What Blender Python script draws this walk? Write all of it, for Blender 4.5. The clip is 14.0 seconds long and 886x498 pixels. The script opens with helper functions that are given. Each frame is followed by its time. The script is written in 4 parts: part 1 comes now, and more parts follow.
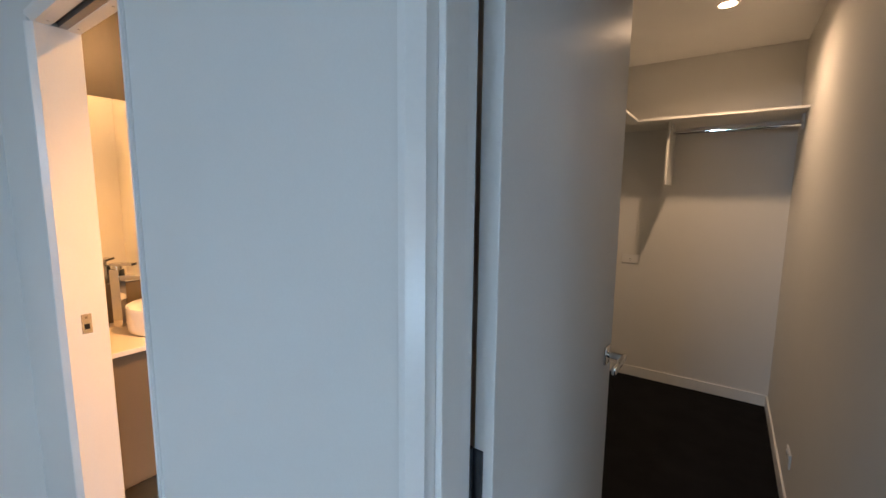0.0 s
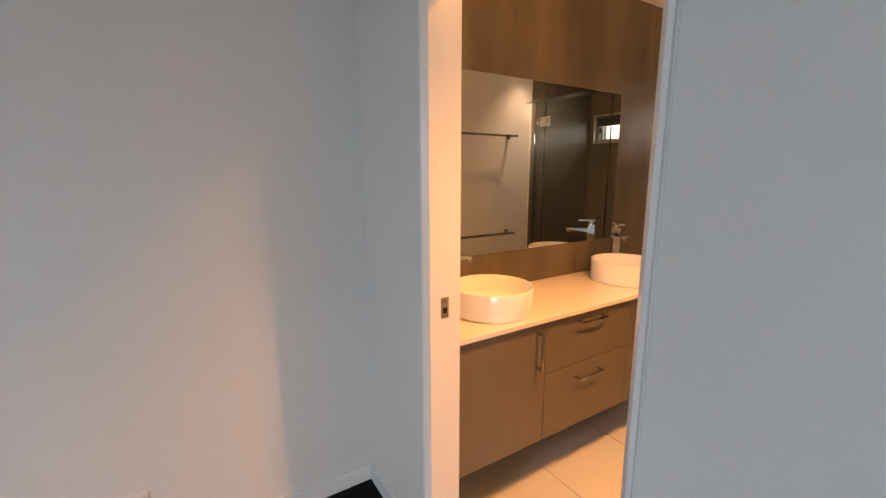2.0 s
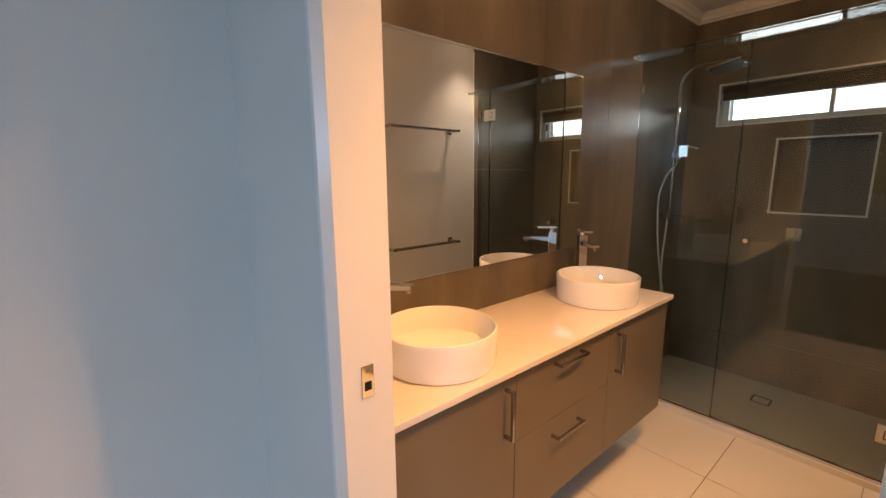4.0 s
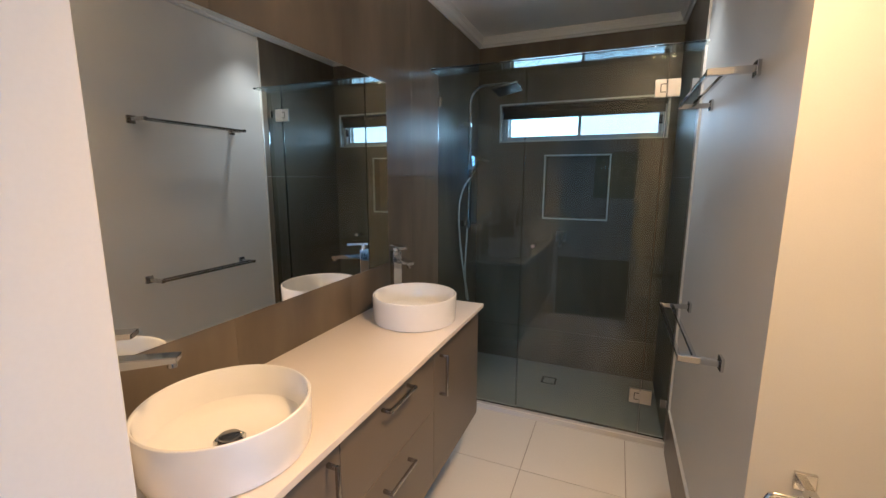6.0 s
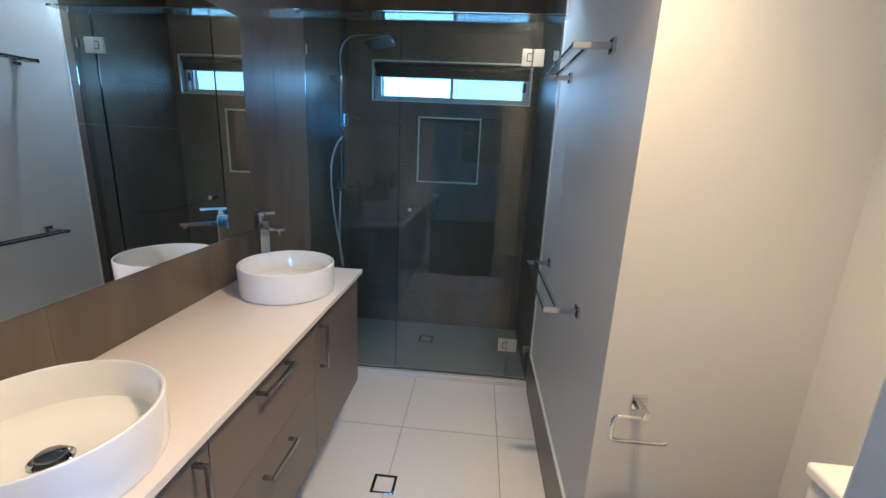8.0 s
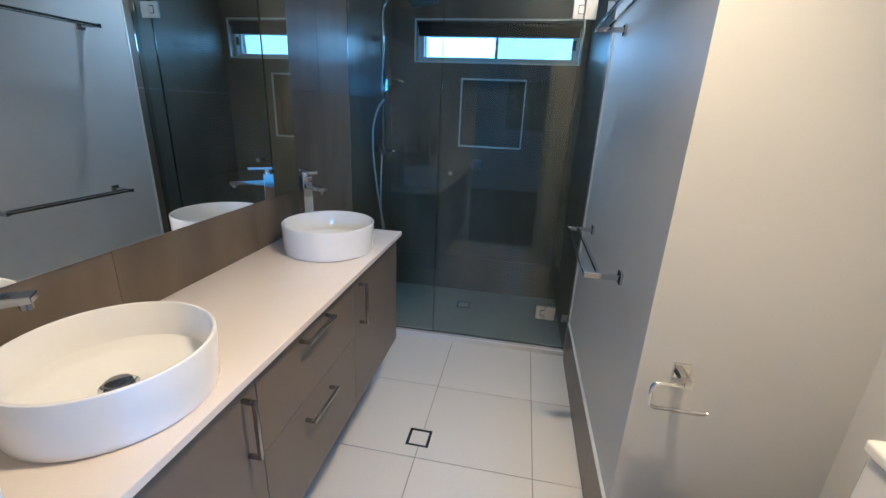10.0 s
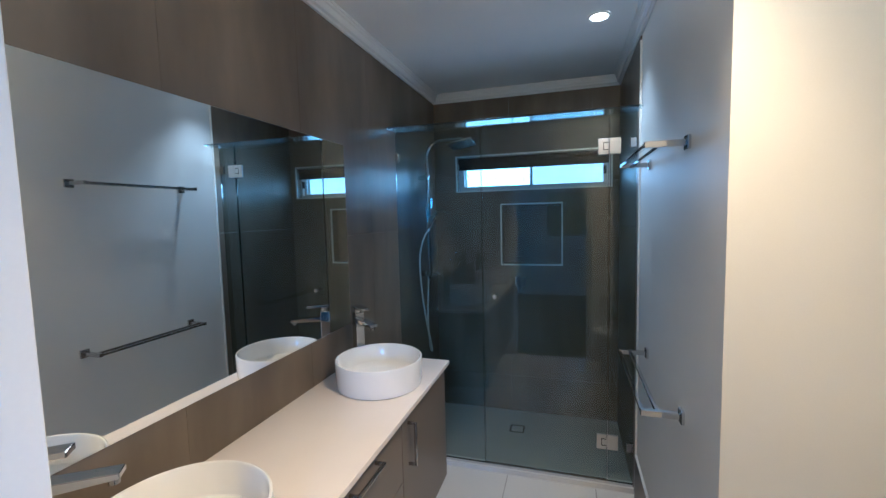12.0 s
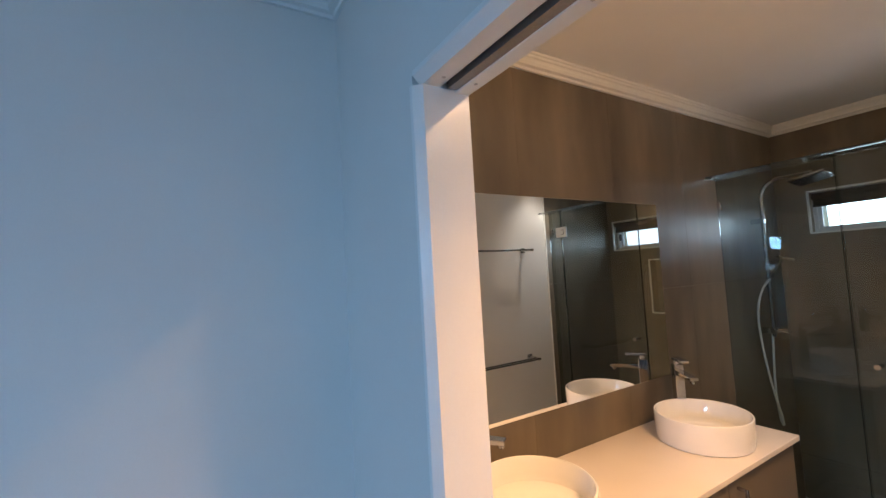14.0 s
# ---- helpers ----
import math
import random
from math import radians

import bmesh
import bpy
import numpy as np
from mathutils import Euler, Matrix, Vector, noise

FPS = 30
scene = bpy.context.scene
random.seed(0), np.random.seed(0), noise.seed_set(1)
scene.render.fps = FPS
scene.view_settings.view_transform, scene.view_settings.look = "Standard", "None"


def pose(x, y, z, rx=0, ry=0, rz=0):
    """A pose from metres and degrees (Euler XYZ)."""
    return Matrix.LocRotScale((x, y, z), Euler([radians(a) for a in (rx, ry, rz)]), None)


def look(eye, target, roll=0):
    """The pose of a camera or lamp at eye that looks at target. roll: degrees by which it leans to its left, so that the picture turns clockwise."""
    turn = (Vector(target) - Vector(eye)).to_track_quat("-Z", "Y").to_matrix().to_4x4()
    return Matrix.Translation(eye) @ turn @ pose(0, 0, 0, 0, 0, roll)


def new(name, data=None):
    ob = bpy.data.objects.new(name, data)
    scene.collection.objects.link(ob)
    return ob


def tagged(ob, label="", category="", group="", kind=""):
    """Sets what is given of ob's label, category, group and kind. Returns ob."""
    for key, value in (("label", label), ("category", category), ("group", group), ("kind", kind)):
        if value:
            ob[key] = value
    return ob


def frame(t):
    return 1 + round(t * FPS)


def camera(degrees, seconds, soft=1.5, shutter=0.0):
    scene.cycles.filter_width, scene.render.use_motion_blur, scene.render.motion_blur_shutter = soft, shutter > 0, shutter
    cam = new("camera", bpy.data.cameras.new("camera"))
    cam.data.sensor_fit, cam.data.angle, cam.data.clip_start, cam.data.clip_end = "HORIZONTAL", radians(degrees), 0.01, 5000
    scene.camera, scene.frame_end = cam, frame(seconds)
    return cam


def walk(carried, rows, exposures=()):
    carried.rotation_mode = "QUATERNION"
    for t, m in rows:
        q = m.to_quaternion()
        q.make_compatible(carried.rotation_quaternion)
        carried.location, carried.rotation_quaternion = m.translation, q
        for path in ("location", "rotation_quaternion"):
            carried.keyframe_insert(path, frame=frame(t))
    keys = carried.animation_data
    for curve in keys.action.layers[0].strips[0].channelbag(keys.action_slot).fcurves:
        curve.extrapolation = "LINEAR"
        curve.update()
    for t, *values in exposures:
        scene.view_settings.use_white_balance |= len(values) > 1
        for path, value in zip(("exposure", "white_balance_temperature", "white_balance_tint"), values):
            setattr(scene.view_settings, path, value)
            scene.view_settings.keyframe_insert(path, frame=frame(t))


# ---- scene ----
cam = camera(93.9, 14.0)
PATH = [
    (0, (0.119, 0.103, 1.502), (-1.007, 1.736, 1.247), 0.6),
    (0.5, (-0.048, -0.101, 1.511), (-1.504, 1.239, 1.219), 0.6),
    (1, (-0.223, -0.264, 1.5), (-1.855, 0.848, 1.182), 0.0),
    (1.5, (-0.428, -0.227, 1.47), (-2.12, 0.783, 1.128), -0.1),
    (2, (-0.659, -0.155, 1.476), (-2.323, 0.894, 1.111), -0.1),
    (4.3, (-1.12, 0.219, 1.447), (-2.566, 1.558, 1.108), -0.4),
    (4.5, (-1.15, 0.251, 1.453), (-2.552, 1.638, 1.119), -0.3),
    (5, (-1.208, 0.296, 1.477), (-2.447, 1.831, 1.152), -0.4),
    (5.5, (-1.239, 0.32, 1.49), (-2.261, 2.008, 1.164), -0.4),
    (6, (-1.243, 0.346, 1.488), (-2.002, 2.166, 1.153), 0.2),
    (6.5, (-1.257, 0.37, 1.489), (-1.759, 2.274, 1.137), 0.8),
    (7, (-1.281, 0.379, 1.487), (-1.562, 2.322, 1.108), 1.6),
    (7.5, (-1.284, 0.383, 1.485), (-1.445, 2.333, 1.068), 2.3),
    (8, (-1.288, 0.387, 1.481), (-1.44, 2.319, 0.987), 2.6),
    (8.5, (-1.295, 0.387, 1.455), (-1.48, 2.287, 0.858), 3.0),
    (8.7, (-1.292, 0.386, 1.441), (-1.499, 2.268, 0.795), 3.1),
    (10.8, (-1.275, 0.389, 1.454), (-1.68, 2.254, 0.856), 0.7),
    (11, (-1.273, 0.384, 1.477), (-1.695, 2.268, 0.954), 0.2),
    (11.5, (-1.263, 0.373, 1.522), (-1.746, 2.287, 1.2), -0.9),
    (12, (-1.257, 0.35, 1.587), (-1.838, 2.257, 1.426), -1.4),
    (12.5, (-1.23, 0.338, 1.61), (-1.983, 2.19, 1.588), -1.7),
    (13, (-1.165, 0.292, 1.629), (-2.188, 2.009, 1.68), -1.8),
    (13.5, (-1.082, 0.213, 1.611), (-2.457, 1.662, 1.709), -2.0),
    (14, (-1.041, 0.081, 1.636), (-2.748, 1.116, 1.758), -3.2),
]
walk(cam, [(t, look(eye, target, roll)) for t, eye, target, roll in PATH],
     exposures=[(0.0, 0.42, 9500, 27), (0.5, 0.22, 12000, 34), (1.0, 0.2, 14200, 38), (2.2, 0.16, 12900, 37), (4.3, 0.03, 8700, 27), (5.0, 0.02, 7000, 20), (6.0, 0.0, 5500, 9), (6.5, 0.0, 4850, 5), (7.0, 0.0, 4600, 3), (7.5, 0.0, 4480, 2), (11.0, 0.0, 4150, 1), (12.5, -0.02, 4150, 2), (13.3, 0.0, 5200, 10), (14.0, 0.1, 6700, 18)])

# ---- plan (metres) ----
WX = -2.295          # bathroom: tiled vanity wall
RX = -0.899          # wall with the towel rails
SY0, SY1 = 0.51, 0.64  # wall between bedroom and bathroom
BY = 3.588           # shower back wall
NY = 1.481           # south face of the nib wall
QX = -0.35           # wall behind the toilet
GY = 2.785           # shower glass
CH = 2.54            # bathroom ceiling
BCH = 2.58           # bedroom ceiling
BWX = -2.371         # bedroom left wall
DX0, DX1, DH = -1.812, -1.076, 2.057   # sliding door opening
KX0, KX1 = -0.196, 0.425              # walk-in robe opening
RBX, RBY = 0.453, 3.80                # robe right wall, back wall
BW0, BW1, BZ0, BZ1 = -1.70, 0.90, 1.10, 2.02   # bedroom south window
BSY, BEX = -3.0, 2.6                  # bedroom far walls

# ---- light ----
WARM = (1.0, 0.555, 0.22)
SOFT = (1.0, 0.86, 0.68)
COOL = (1.0, 0.92, 0.80)
DAY = (0.25, 0.58, 1.0)
world = bpy.data.worlds.new("sky")
scene.world = world
world.use_nodes = True
wn = world.node_tree.nodes
sky = wn.new("ShaderNodeTexSky")
sky.sky_type, sky.sun_disc, sky.sun_elevation, sky.sun_rotation = "NISHITA", False, radians(38), radians(105)
world.node_tree.links.new(sky.outputs[0], wn["Background"].inputs[0])
wn["Background"].inputs[1].default_value = 0.12


def lamp(name, kind, place, target, power, color, **more):
    data = bpy.data.lights.new(name, kind)
    data.energy, data.color = power, color
    for key, value in more.items():
        if key == "size":
            data.shape, data.size, data.size_y = "RECTANGLE", value[0], value[1]
        elif key == "spread":
            data.spread = radians(value)
        elif key == "radius":
            data.shadow_soft_size = value
        elif key == "cone":
            data.spot_size, data.spot_blend = radians(value), 1.0
    ob = new(name, data)
    ob.matrix_world = look(place, target)
    return ob


sun = lamp("sun", "SUN", (5, 3, 8), (0, 0, 0), 3.0, (1.0, 0.95, 0.88))
sun.data.angle = radians(0.5)
sun.matrix_world = pose(0, 0, 8, 52, 0, 75)
# Added fill from the unseen east side, set low to brighten the left wall.
lamp("fill_light_bedroom_east", "AREA", (BEX - 0.02, -1.85, 0.48), (0, -1.45, -1.3), 60, DAY, size=(2.0, 0.75))
lamp("window_light_bedroom_south", "AREA", (-0.50, BSY + 0.02, 1.85), (-1.0, 0, -0.9), 31, DAY, size=(0.80, 0.27), spread=130)
lamp("window_light_shower", "AREA", (-1.535, BY + 0.14, 1.87), (-1.535, 0, 1.6), 3.6, (0.60, 0.81, 1.0), size=(1.05, 0.16))
lamp("downlight_glow_bath", "SPOT", (-1.113, 2.60, CH - 0.02), (-1.42, 2.55, 0), 30, COOL, cone=98, radius=0.035)
lamp("downlight_glow_robe", "SPOT", (0.02, 2.92, CH - 0.02), (0.02, 2.92, 0), 31, SOFT, cone=158, radius=0.035)
for lx, ly in ((-1.04, 1.165), (-0.96, 1.135), (-0.885, 1.165)):
    lamp("heat_lamp_glow", "SPOT", (lx, ly, CH - 0.068), (lx - 0.38, ly - 0.14, 0), 56, WARM, cone=101, radius=0.03)


# ---- materials ----
def mat(name, color, rough=0.5, metal=0.0, grain=0.0, scale=40.0, bump=0.0, blotch=0.0, blotch_scale=3.0, piece=0.0, spec=0.5, coat=0.0, stretch=(1, 1, 1), rough_var=0.0):
    m = bpy.data.materials.new(name)
    m.use_nodes = True
    nt = m.node_tree
    b = nt.nodes["Principled BSDF"]
    b.inputs["Roughness"].default_value = rough
    b.inputs["Metallic"].default_value = metal
    b.inputs["Specular IOR Level"].default_value = spec
    b.inputs["Coat Weight"].default_value = coat
    b.inputs["Coat Roughness"].default_value = 0.06
    b.inputs["Base Color"].default_value = (*color, 1)
    geo = nt.nodes.new("ShaderNodeNewGeometry")
    mapping = nt.nodes.new("ShaderNodeMapping")
    mapping.inputs["Scale"].default_value = stretch
    nt.links.new(geo.outputs["Position"], mapping.inputs["Vector"])

    def noise_at(s, detail):
        n = nt.nodes.new("ShaderNodeTexNoise")
        n.inputs["Scale"].default_value, n.inputs["Detail"].default_value = s, detail
        nt.links.new(mapping.outputs[0], n.inputs["Vector"])
        return n.outputs["Fac"]

    def ramp(fac, amount):
        r = nt.nodes.new("ShaderNodeMapRange")
        r.inputs["From Min"].default_value, r.inputs["From Max"].default_value = 0.3, 0.7
        r.inputs["To Min"].default_value, r.inputs["To Max"].default_value = 1 - amount, 1 + amount
        nt.links.new(fac, r.inputs["Value"])
        return r.outputs[0]

    factors = []
    if grain:
        factors.append(ramp(noise_at(scale, 6), grain))
    if blotch:
        factors.append(ramp(noise_at(blotch_scale, 4), blotch))
    if piece:
        info = nt.nodes.new("ShaderNodeObjectInfo")
        r = nt.nodes.new("ShaderNodeMapRange")
        r.inputs["To Min"].default_value, r.inputs["To Max"].default_value = 1 - piece, 1 + piece
        nt.links.new(info.outputs["Random"], r.inputs["Value"])
        factors.append(r.outputs[0])
    if factors:
        value = factors[0]
        for f in factors[1:]:
            mul = nt.nodes.new("ShaderNodeMath")
            mul.operation = "MULTIPLY"
            nt.links.new(value, mul.inputs[0])
            nt.links.new(f, mul.inputs[1])
            value = mul.outputs[0]
        mix = nt.nodes.new("ShaderNodeVectorMath")
        mix.operation = "SCALE"
        mix.inputs[0].default_value = color
        nt.links.new(value, mix.inputs["Scale"])
        nt.links.new(mix.outputs[0], b.inputs["Base Color"])
    if rough_var:
        r = nt.nodes.new("ShaderNodeMapRange")
        r.inputs["From Min"].default_value, r.inputs["From Max"].default_value = 0.3, 0.7
        r.inputs["To Min"].default_value, r.inputs["To Max"].default_value = rough - rough_var, rough + rough_var
        nt.links.new(noise_at(blotch_scale * 2, 5), r.inputs["Value"])
        nt.links.new(r.outputs[0], b.inputs["Roughness"])
    if bump:
        bn = nt.nodes.new("ShaderNodeBump")
        bn.inputs["Strength"].default_value, bn.inputs["Distance"].default_value = bump, 0.002
        nt.links.new(noise_at(scale * 2, 4), bn.inputs["Height"])
        nt.links.new(bn.outputs[0], b.inputs["Normal"])
    return m


PAINT = mat("wall_paint", (0.68, 0.67, 0.64), 0.62, grain=0.012, scale=260, bump=0.06, blotch=0.025, blotch_scale=1.6)
PAINT_BATH = mat("bathroom_paint", (0.64, 0.635, 0.61), 0.5, spec=0.35, grain=0.012, scale=260, bump=0.05, blotch=0.025, blotch_scale=1.8)
CEIL = mat("ceiling_paint", (0.84, 0.83, 0.81), 0.8, grain=0.01, scale=200, bump=0.04, blotch=0.02)
GLOSS = mat("gloss_white_enamel", (0.76, 0.755, 0.73), 0.28, grain=0.01, scale=150, bump=0.02, blotch=0.015)
DOORW = mat("door_enamel", (0.66, 0.655, 0.635), 0.33, grain=0.015, scale=180, bump=0.03, blotch=0.02)
CARPET = mat("charcoal_carpet", (0.010, 0.010, 0.011), 0.98, grain=0.5, scale=420, bump=1.0, blotch=0.25, blotch_scale=6, spec=0.1)
WTILE = mat("taupe_wall_tile", (0.152, 0.122, 0.086), 0.31, grain=0.15, scale=8, bump=0.012, blotch=0.27, blotch_scale=4.2, piece=0.08, stretch=(1, 1, 0.28), rough_var=0.03)
GROUT_D = mat("dark_grout", (0.215, 0.185, 0.145), 0.9, grain=0.1, scale=300)
FTILE = mat("cream_floor_tile", (0.69, 0.66, 0.61), 0.26, grain=0.012, scale=90, bump=0.012, blotch=0.008, blotch_scale=1.3, piece=0.02)
GROUT_F = mat("beige_grout", (0.33, 0.29, 0.245), 0.92, grain=0.12, scale=240, blotch=0.12, blotch_scale=5)
SKTILE = mat("brown_skirting_tile", (0.155, 0.125, 0.10), 0.32, grain=0.08, scale=60, blotch=0.1, piece=0.05)
STILE = mat("shower_floor_tile", (0.29, 0.285, 0.26), 0.35, grain=0.06, scale=80, blotch=0.08, piece=0.04)
QUARTZ = mat("cream_quartz", (0.74, 0.68, 0.63), 0.05, grain=0.035, scale=900, blotch=0.02, blotch_scale=5, coat=0.2)
CAB = mat("taupe_laminate", (0.145, 0.117, 0.090), 0.36, grain=0.03, scale=300, bump=0.015, blotch=0.03, piece=0.03)
CAB_IN = mat("cabinet_carcass", (0.05, 0.042, 0.036), 0.7, grain=0.05, scale=80)
CERAMIC = mat("white_ceramic", (0.86, 0.855, 0.84), 0.07, grain=0.006, scale=40, coat=0.6)
CHROME = mat("chrome", (0.66, 0.66, 0.66), 0.07, metal=1.0, grain=0.02, scale=90, blotch=0.03, blotch_scale=30)
SATIN = mat("satin_chrome", (0.50, 0.49, 0.47), 0.30, metal=1.0, grain=0.03, scale=120, blotch=0.03, blotch_scale=30)
# Chrome for the plugs, darkened in colour to imitate their dark reflections.
CHROME_DARKENED = mat("chrome_dark_reflection", (0.22, 0.22, 0.23), 0.06, metal=1.0, grain=0.03, scale=90)
BRUSH = mat("brushed_nickel", (0.43, 0.41, 0.38), 0.24, metal=1.0, grain=0.06, scale=240, blotch=0.04, blotch_scale=30)
DARKMETAL = mat("dark_drain_slot", (0.02, 0.02, 0.02), 0.5, metal=0.5, grain=0.1, scale=90)
ALU = mat("white_aluminium", (0.62, 0.64, 0.66), 0.38, metal=0.1, grain=0.01, scale=90, blotch=0.02)
TRIM = mat("silver_tile_trim", (0.82, 0.82, 0.80), 0.28, metal=0.4, grain=0.02, scale=120, blotch=0.03, blotch_scale=20)
BLIND = mat("charcoal_blind_fabric", (0.008, 0.008, 0.008), 0.9, grain=0.15, scale=500, bump=0.2)
RUBBER = mat("black_nozzle_rubber", (0.006, 0.006, 0.007), 0.95, grain=0.1, scale=200, spec=0.04)
PLASTIC = mat("white_plastic", (0.72, 0.72, 0.71), 0.32, grain=0.006, scale=60)
DARKPL = mat("dark_plastic", (0.03, 0.03, 0.032), 0.45, grain=0.05, scale=100)
STEEL = mat("track_steel", (0.30, 0.29, 0.28), 0.42, metal=0.8, grain=0.08, scale=150)
BRONZE = mat("dark_hinge_metal", (0.10, 0.11, 0.125), 0.32, metal=0.9, grain=0.08, scale=120)
SHELFW = mat("white_melamine", (0.72, 0.70, 0.66), 0.45, grain=0.01, scale=120)
MIRROR = mat("mirror_silver", (0.92, 0.94, 0.93), 0.0, metal=1.0)
LEAF = mat("leaf", (0.07, 0.125, 0.04), 0.5, grain=0.3, scale=30, blotch=0.3, blotch_scale=2)
BARK = mat("bark", (0.10, 0.075, 0.055), 0.9, grain=0.3, scale=30, bump=0.8)
GRASS = mat("lawn", (0.06, 0.09, 0.03), 0.95, grain=0.35, scale=25, blotch=0.2, blotch_scale=0.8)


def glass(name, color, rough=0.0):
    m = bpy.data.materials.new(name)
    m.use_nodes = True
    b = m.node_tree.nodes["Principled BSDF"]
    b.inputs["Base Color"].default_value = (*color, 1)
    b.inputs["Roughness"].default_value = rough
    b.inputs["Transmission Weight"].default_value = 1.0
    b.inputs["IOR"].default_value = 1.5
    return m


GLASS = glass("shower_glass", (0.555, 0.645, 0.63))
PANE = glass("window_glass", (0.97, 0.98, 0.98))
# Glass colour lowered so the right pane looks dimmer before the window lamp.
DIMMED_PANE = glass("dimmed_window_glass", (0.45, 0.45, 0.465))


def glow(name, color, strength):
    m = bpy.data.materials.new(name)
    m.use_nodes = True
    b = m.node_tree.nodes["Principled BSDF"]
    b.inputs["Base Color"].default_value = (0.8, 0.8, 0.8, 1)
    b.inputs["Emission Color"].default_value = (*color, 1)
    b.inputs["Emission Strength"].default_value = strength
    return m


GLASS_EDGE = mat("green_glass_edge", (0.012, 0.030, 0.024), 0.12, grain=0.1, scale=60, coat=0.5)
GLOW = glow("lamp_diffuser", (1.0, 0.82, 0.62), 14.0)
BULB = glow("heat_lamp_bulb", (1.0, 0.64, 0.33), 620.0)

# ---- mesh helpers ----
def box(bm, lo, hi, bevel=0.0, seg=0):
    """An axis-aligned box, optionally with rounded edges."""
    vs = bmesh.ops.create_cube(bm, size=1)["verts"]
    for v in vs:
        v.co = Vector([lo[k] + (v.co[k] + 0.5) * (hi[k] - lo[k]) for k in range(3)])
    if bevel:
        seg = seg or (4 if bevel > 0.008 else 2)
        es = list({e for v in vs for e in v.link_edges})
        bmesh.ops.bevel(bm, geom=es, offset=bevel, segments=seg, profile=0.5, affect="EDGES")
    return vs


def cyl(bm, a, b, r, seg=20, r2=None):
    """A closed cylinder or cone from a to b."""
    a, b = Vector(a), Vector(b)
    m = Matrix.Translation((a + b) / 2) @ (b - a).to_track_quat("Z", "Y").to_matrix().to_4x4()
    bmesh.ops.create_cone(bm, cap_ends=True, segments=seg, radius1=r, radius2=r if r2 is None else r2, depth=(b - a).length, matrix=m)


def tube(bm, pts, r, seg=12):
    """A round bar swept along a polyline."""
    pts = [Vector(p) for p in pts]
    rings, up = [], Vector((0.31, 0.17, 0.93)).normalized()
    for k, p in enumerate(pts):
        d = (pts[min(k + 1, len(pts) - 1)] - pts[max(k - 1, 0)]).normalized()
        s = d.cross(up).normalized()
        up = s.cross(d).normalized()
        rings.append([bm.verts.new(p + r * (math.cos(a) * s + math.sin(a) * up)) for a in [2 * math.pi * j / seg for j in range(seg)]])
    for q0, q1 in zip(rings, rings[1:]):
        for j in range(seg):
            bm.faces.new((q0[j], q0[(j + 1) % seg], q1[(j + 1) % seg], q1[j]))
    bm.faces.new(rings[0][::-1])
    bm.faces.new(rings[-1])


def lathe(bm, profile, centre, seg=64):
    """A surface of revolution from (radius, z) pairs about a vertical axis."""
    rings = []
    for r, z in profile:
        if r < 1e-6:
            rings.append([bm.verts.new((centre[0], centre[1], z))])
        else:
            rings.append([bm.verts.new((centre[0] + r * math.cos(2 * math.pi * j / seg), centre[1] + r * math.sin(2 * math.pi * j / seg), z)) for j in range(seg)])
    for q0, q1 in zip(rings, rings[1:]):
        for j in range(seg):
            f = [q0[j % len(q0)], q0[(j + 1) % len(q0)], q1[(j + 1) % len(q1)], q1[j % len(q1)]]
            f = list(dict.fromkeys(f))
            if len(f) > 2:
                bm.faces.new(f)


def smooth_curve(pts, n=10):
    """Catmull-Rom through the points."""
    pts = [Vector(p) for p in pts]
    ext = [pts[0] * 2 - pts[1], *pts, pts[-1] * 2 - pts[-2]]
    out = []
    for k in range(1, len(ext) - 2):
        p0, p1, p2, p3 = ext[k - 1:k + 3]
        for j in range(n):
            t = j / n
            out.append(0.5 * (2 * p1 + (p2 - p0) * t + (2 * p0 - 5 * p1 + 4 * p2 - p3) * t * t + (3 * p1 - p0 - 3 * p2 + p3) * t ** 3))
    return out + [pts[-1]]


def mesh(name, bm, material, smooth=False):
    bmesh.ops.recalc_face_normals(bm, faces=bm.faces)
    me = bpy.data.meshes.new(name)
    bm.to_mesh(me)
    bm.free()
    me.materials.append(material)
    if smooth:
        for p in me.polygons:
            p.use_smooth = True
        me.set_sharp_from_angle(angle=radians(28))
    return me


def part(name, bm, material, parent=None, label="", smooth=False):
    ob = new(name, mesh(name, bm, material, smooth))
    ob.parent = parent
    if label:
        ob["label"] = label
    return ob


def bpart(name, lo, hi, material, parent=None, label="", bevel=0.0):
    bm = bmesh.new()
    box(bm, lo, hi, bevel)
    return part(name, bm, material, parent, label)


def boxes(name, material, *pairs, parent=None, label="", bevel=0.0):
    bm = bmesh.new()
    for lo, hi in pairs:
        box(bm, lo, hi, bevel)
    return part(name, bm, material, parent, label)


def structure(ob, label, category):
    return tagged(ob, label, category, kind="structure")


def thing(name, label, category, group=""):
    return tagged(new(name), label, category, group)


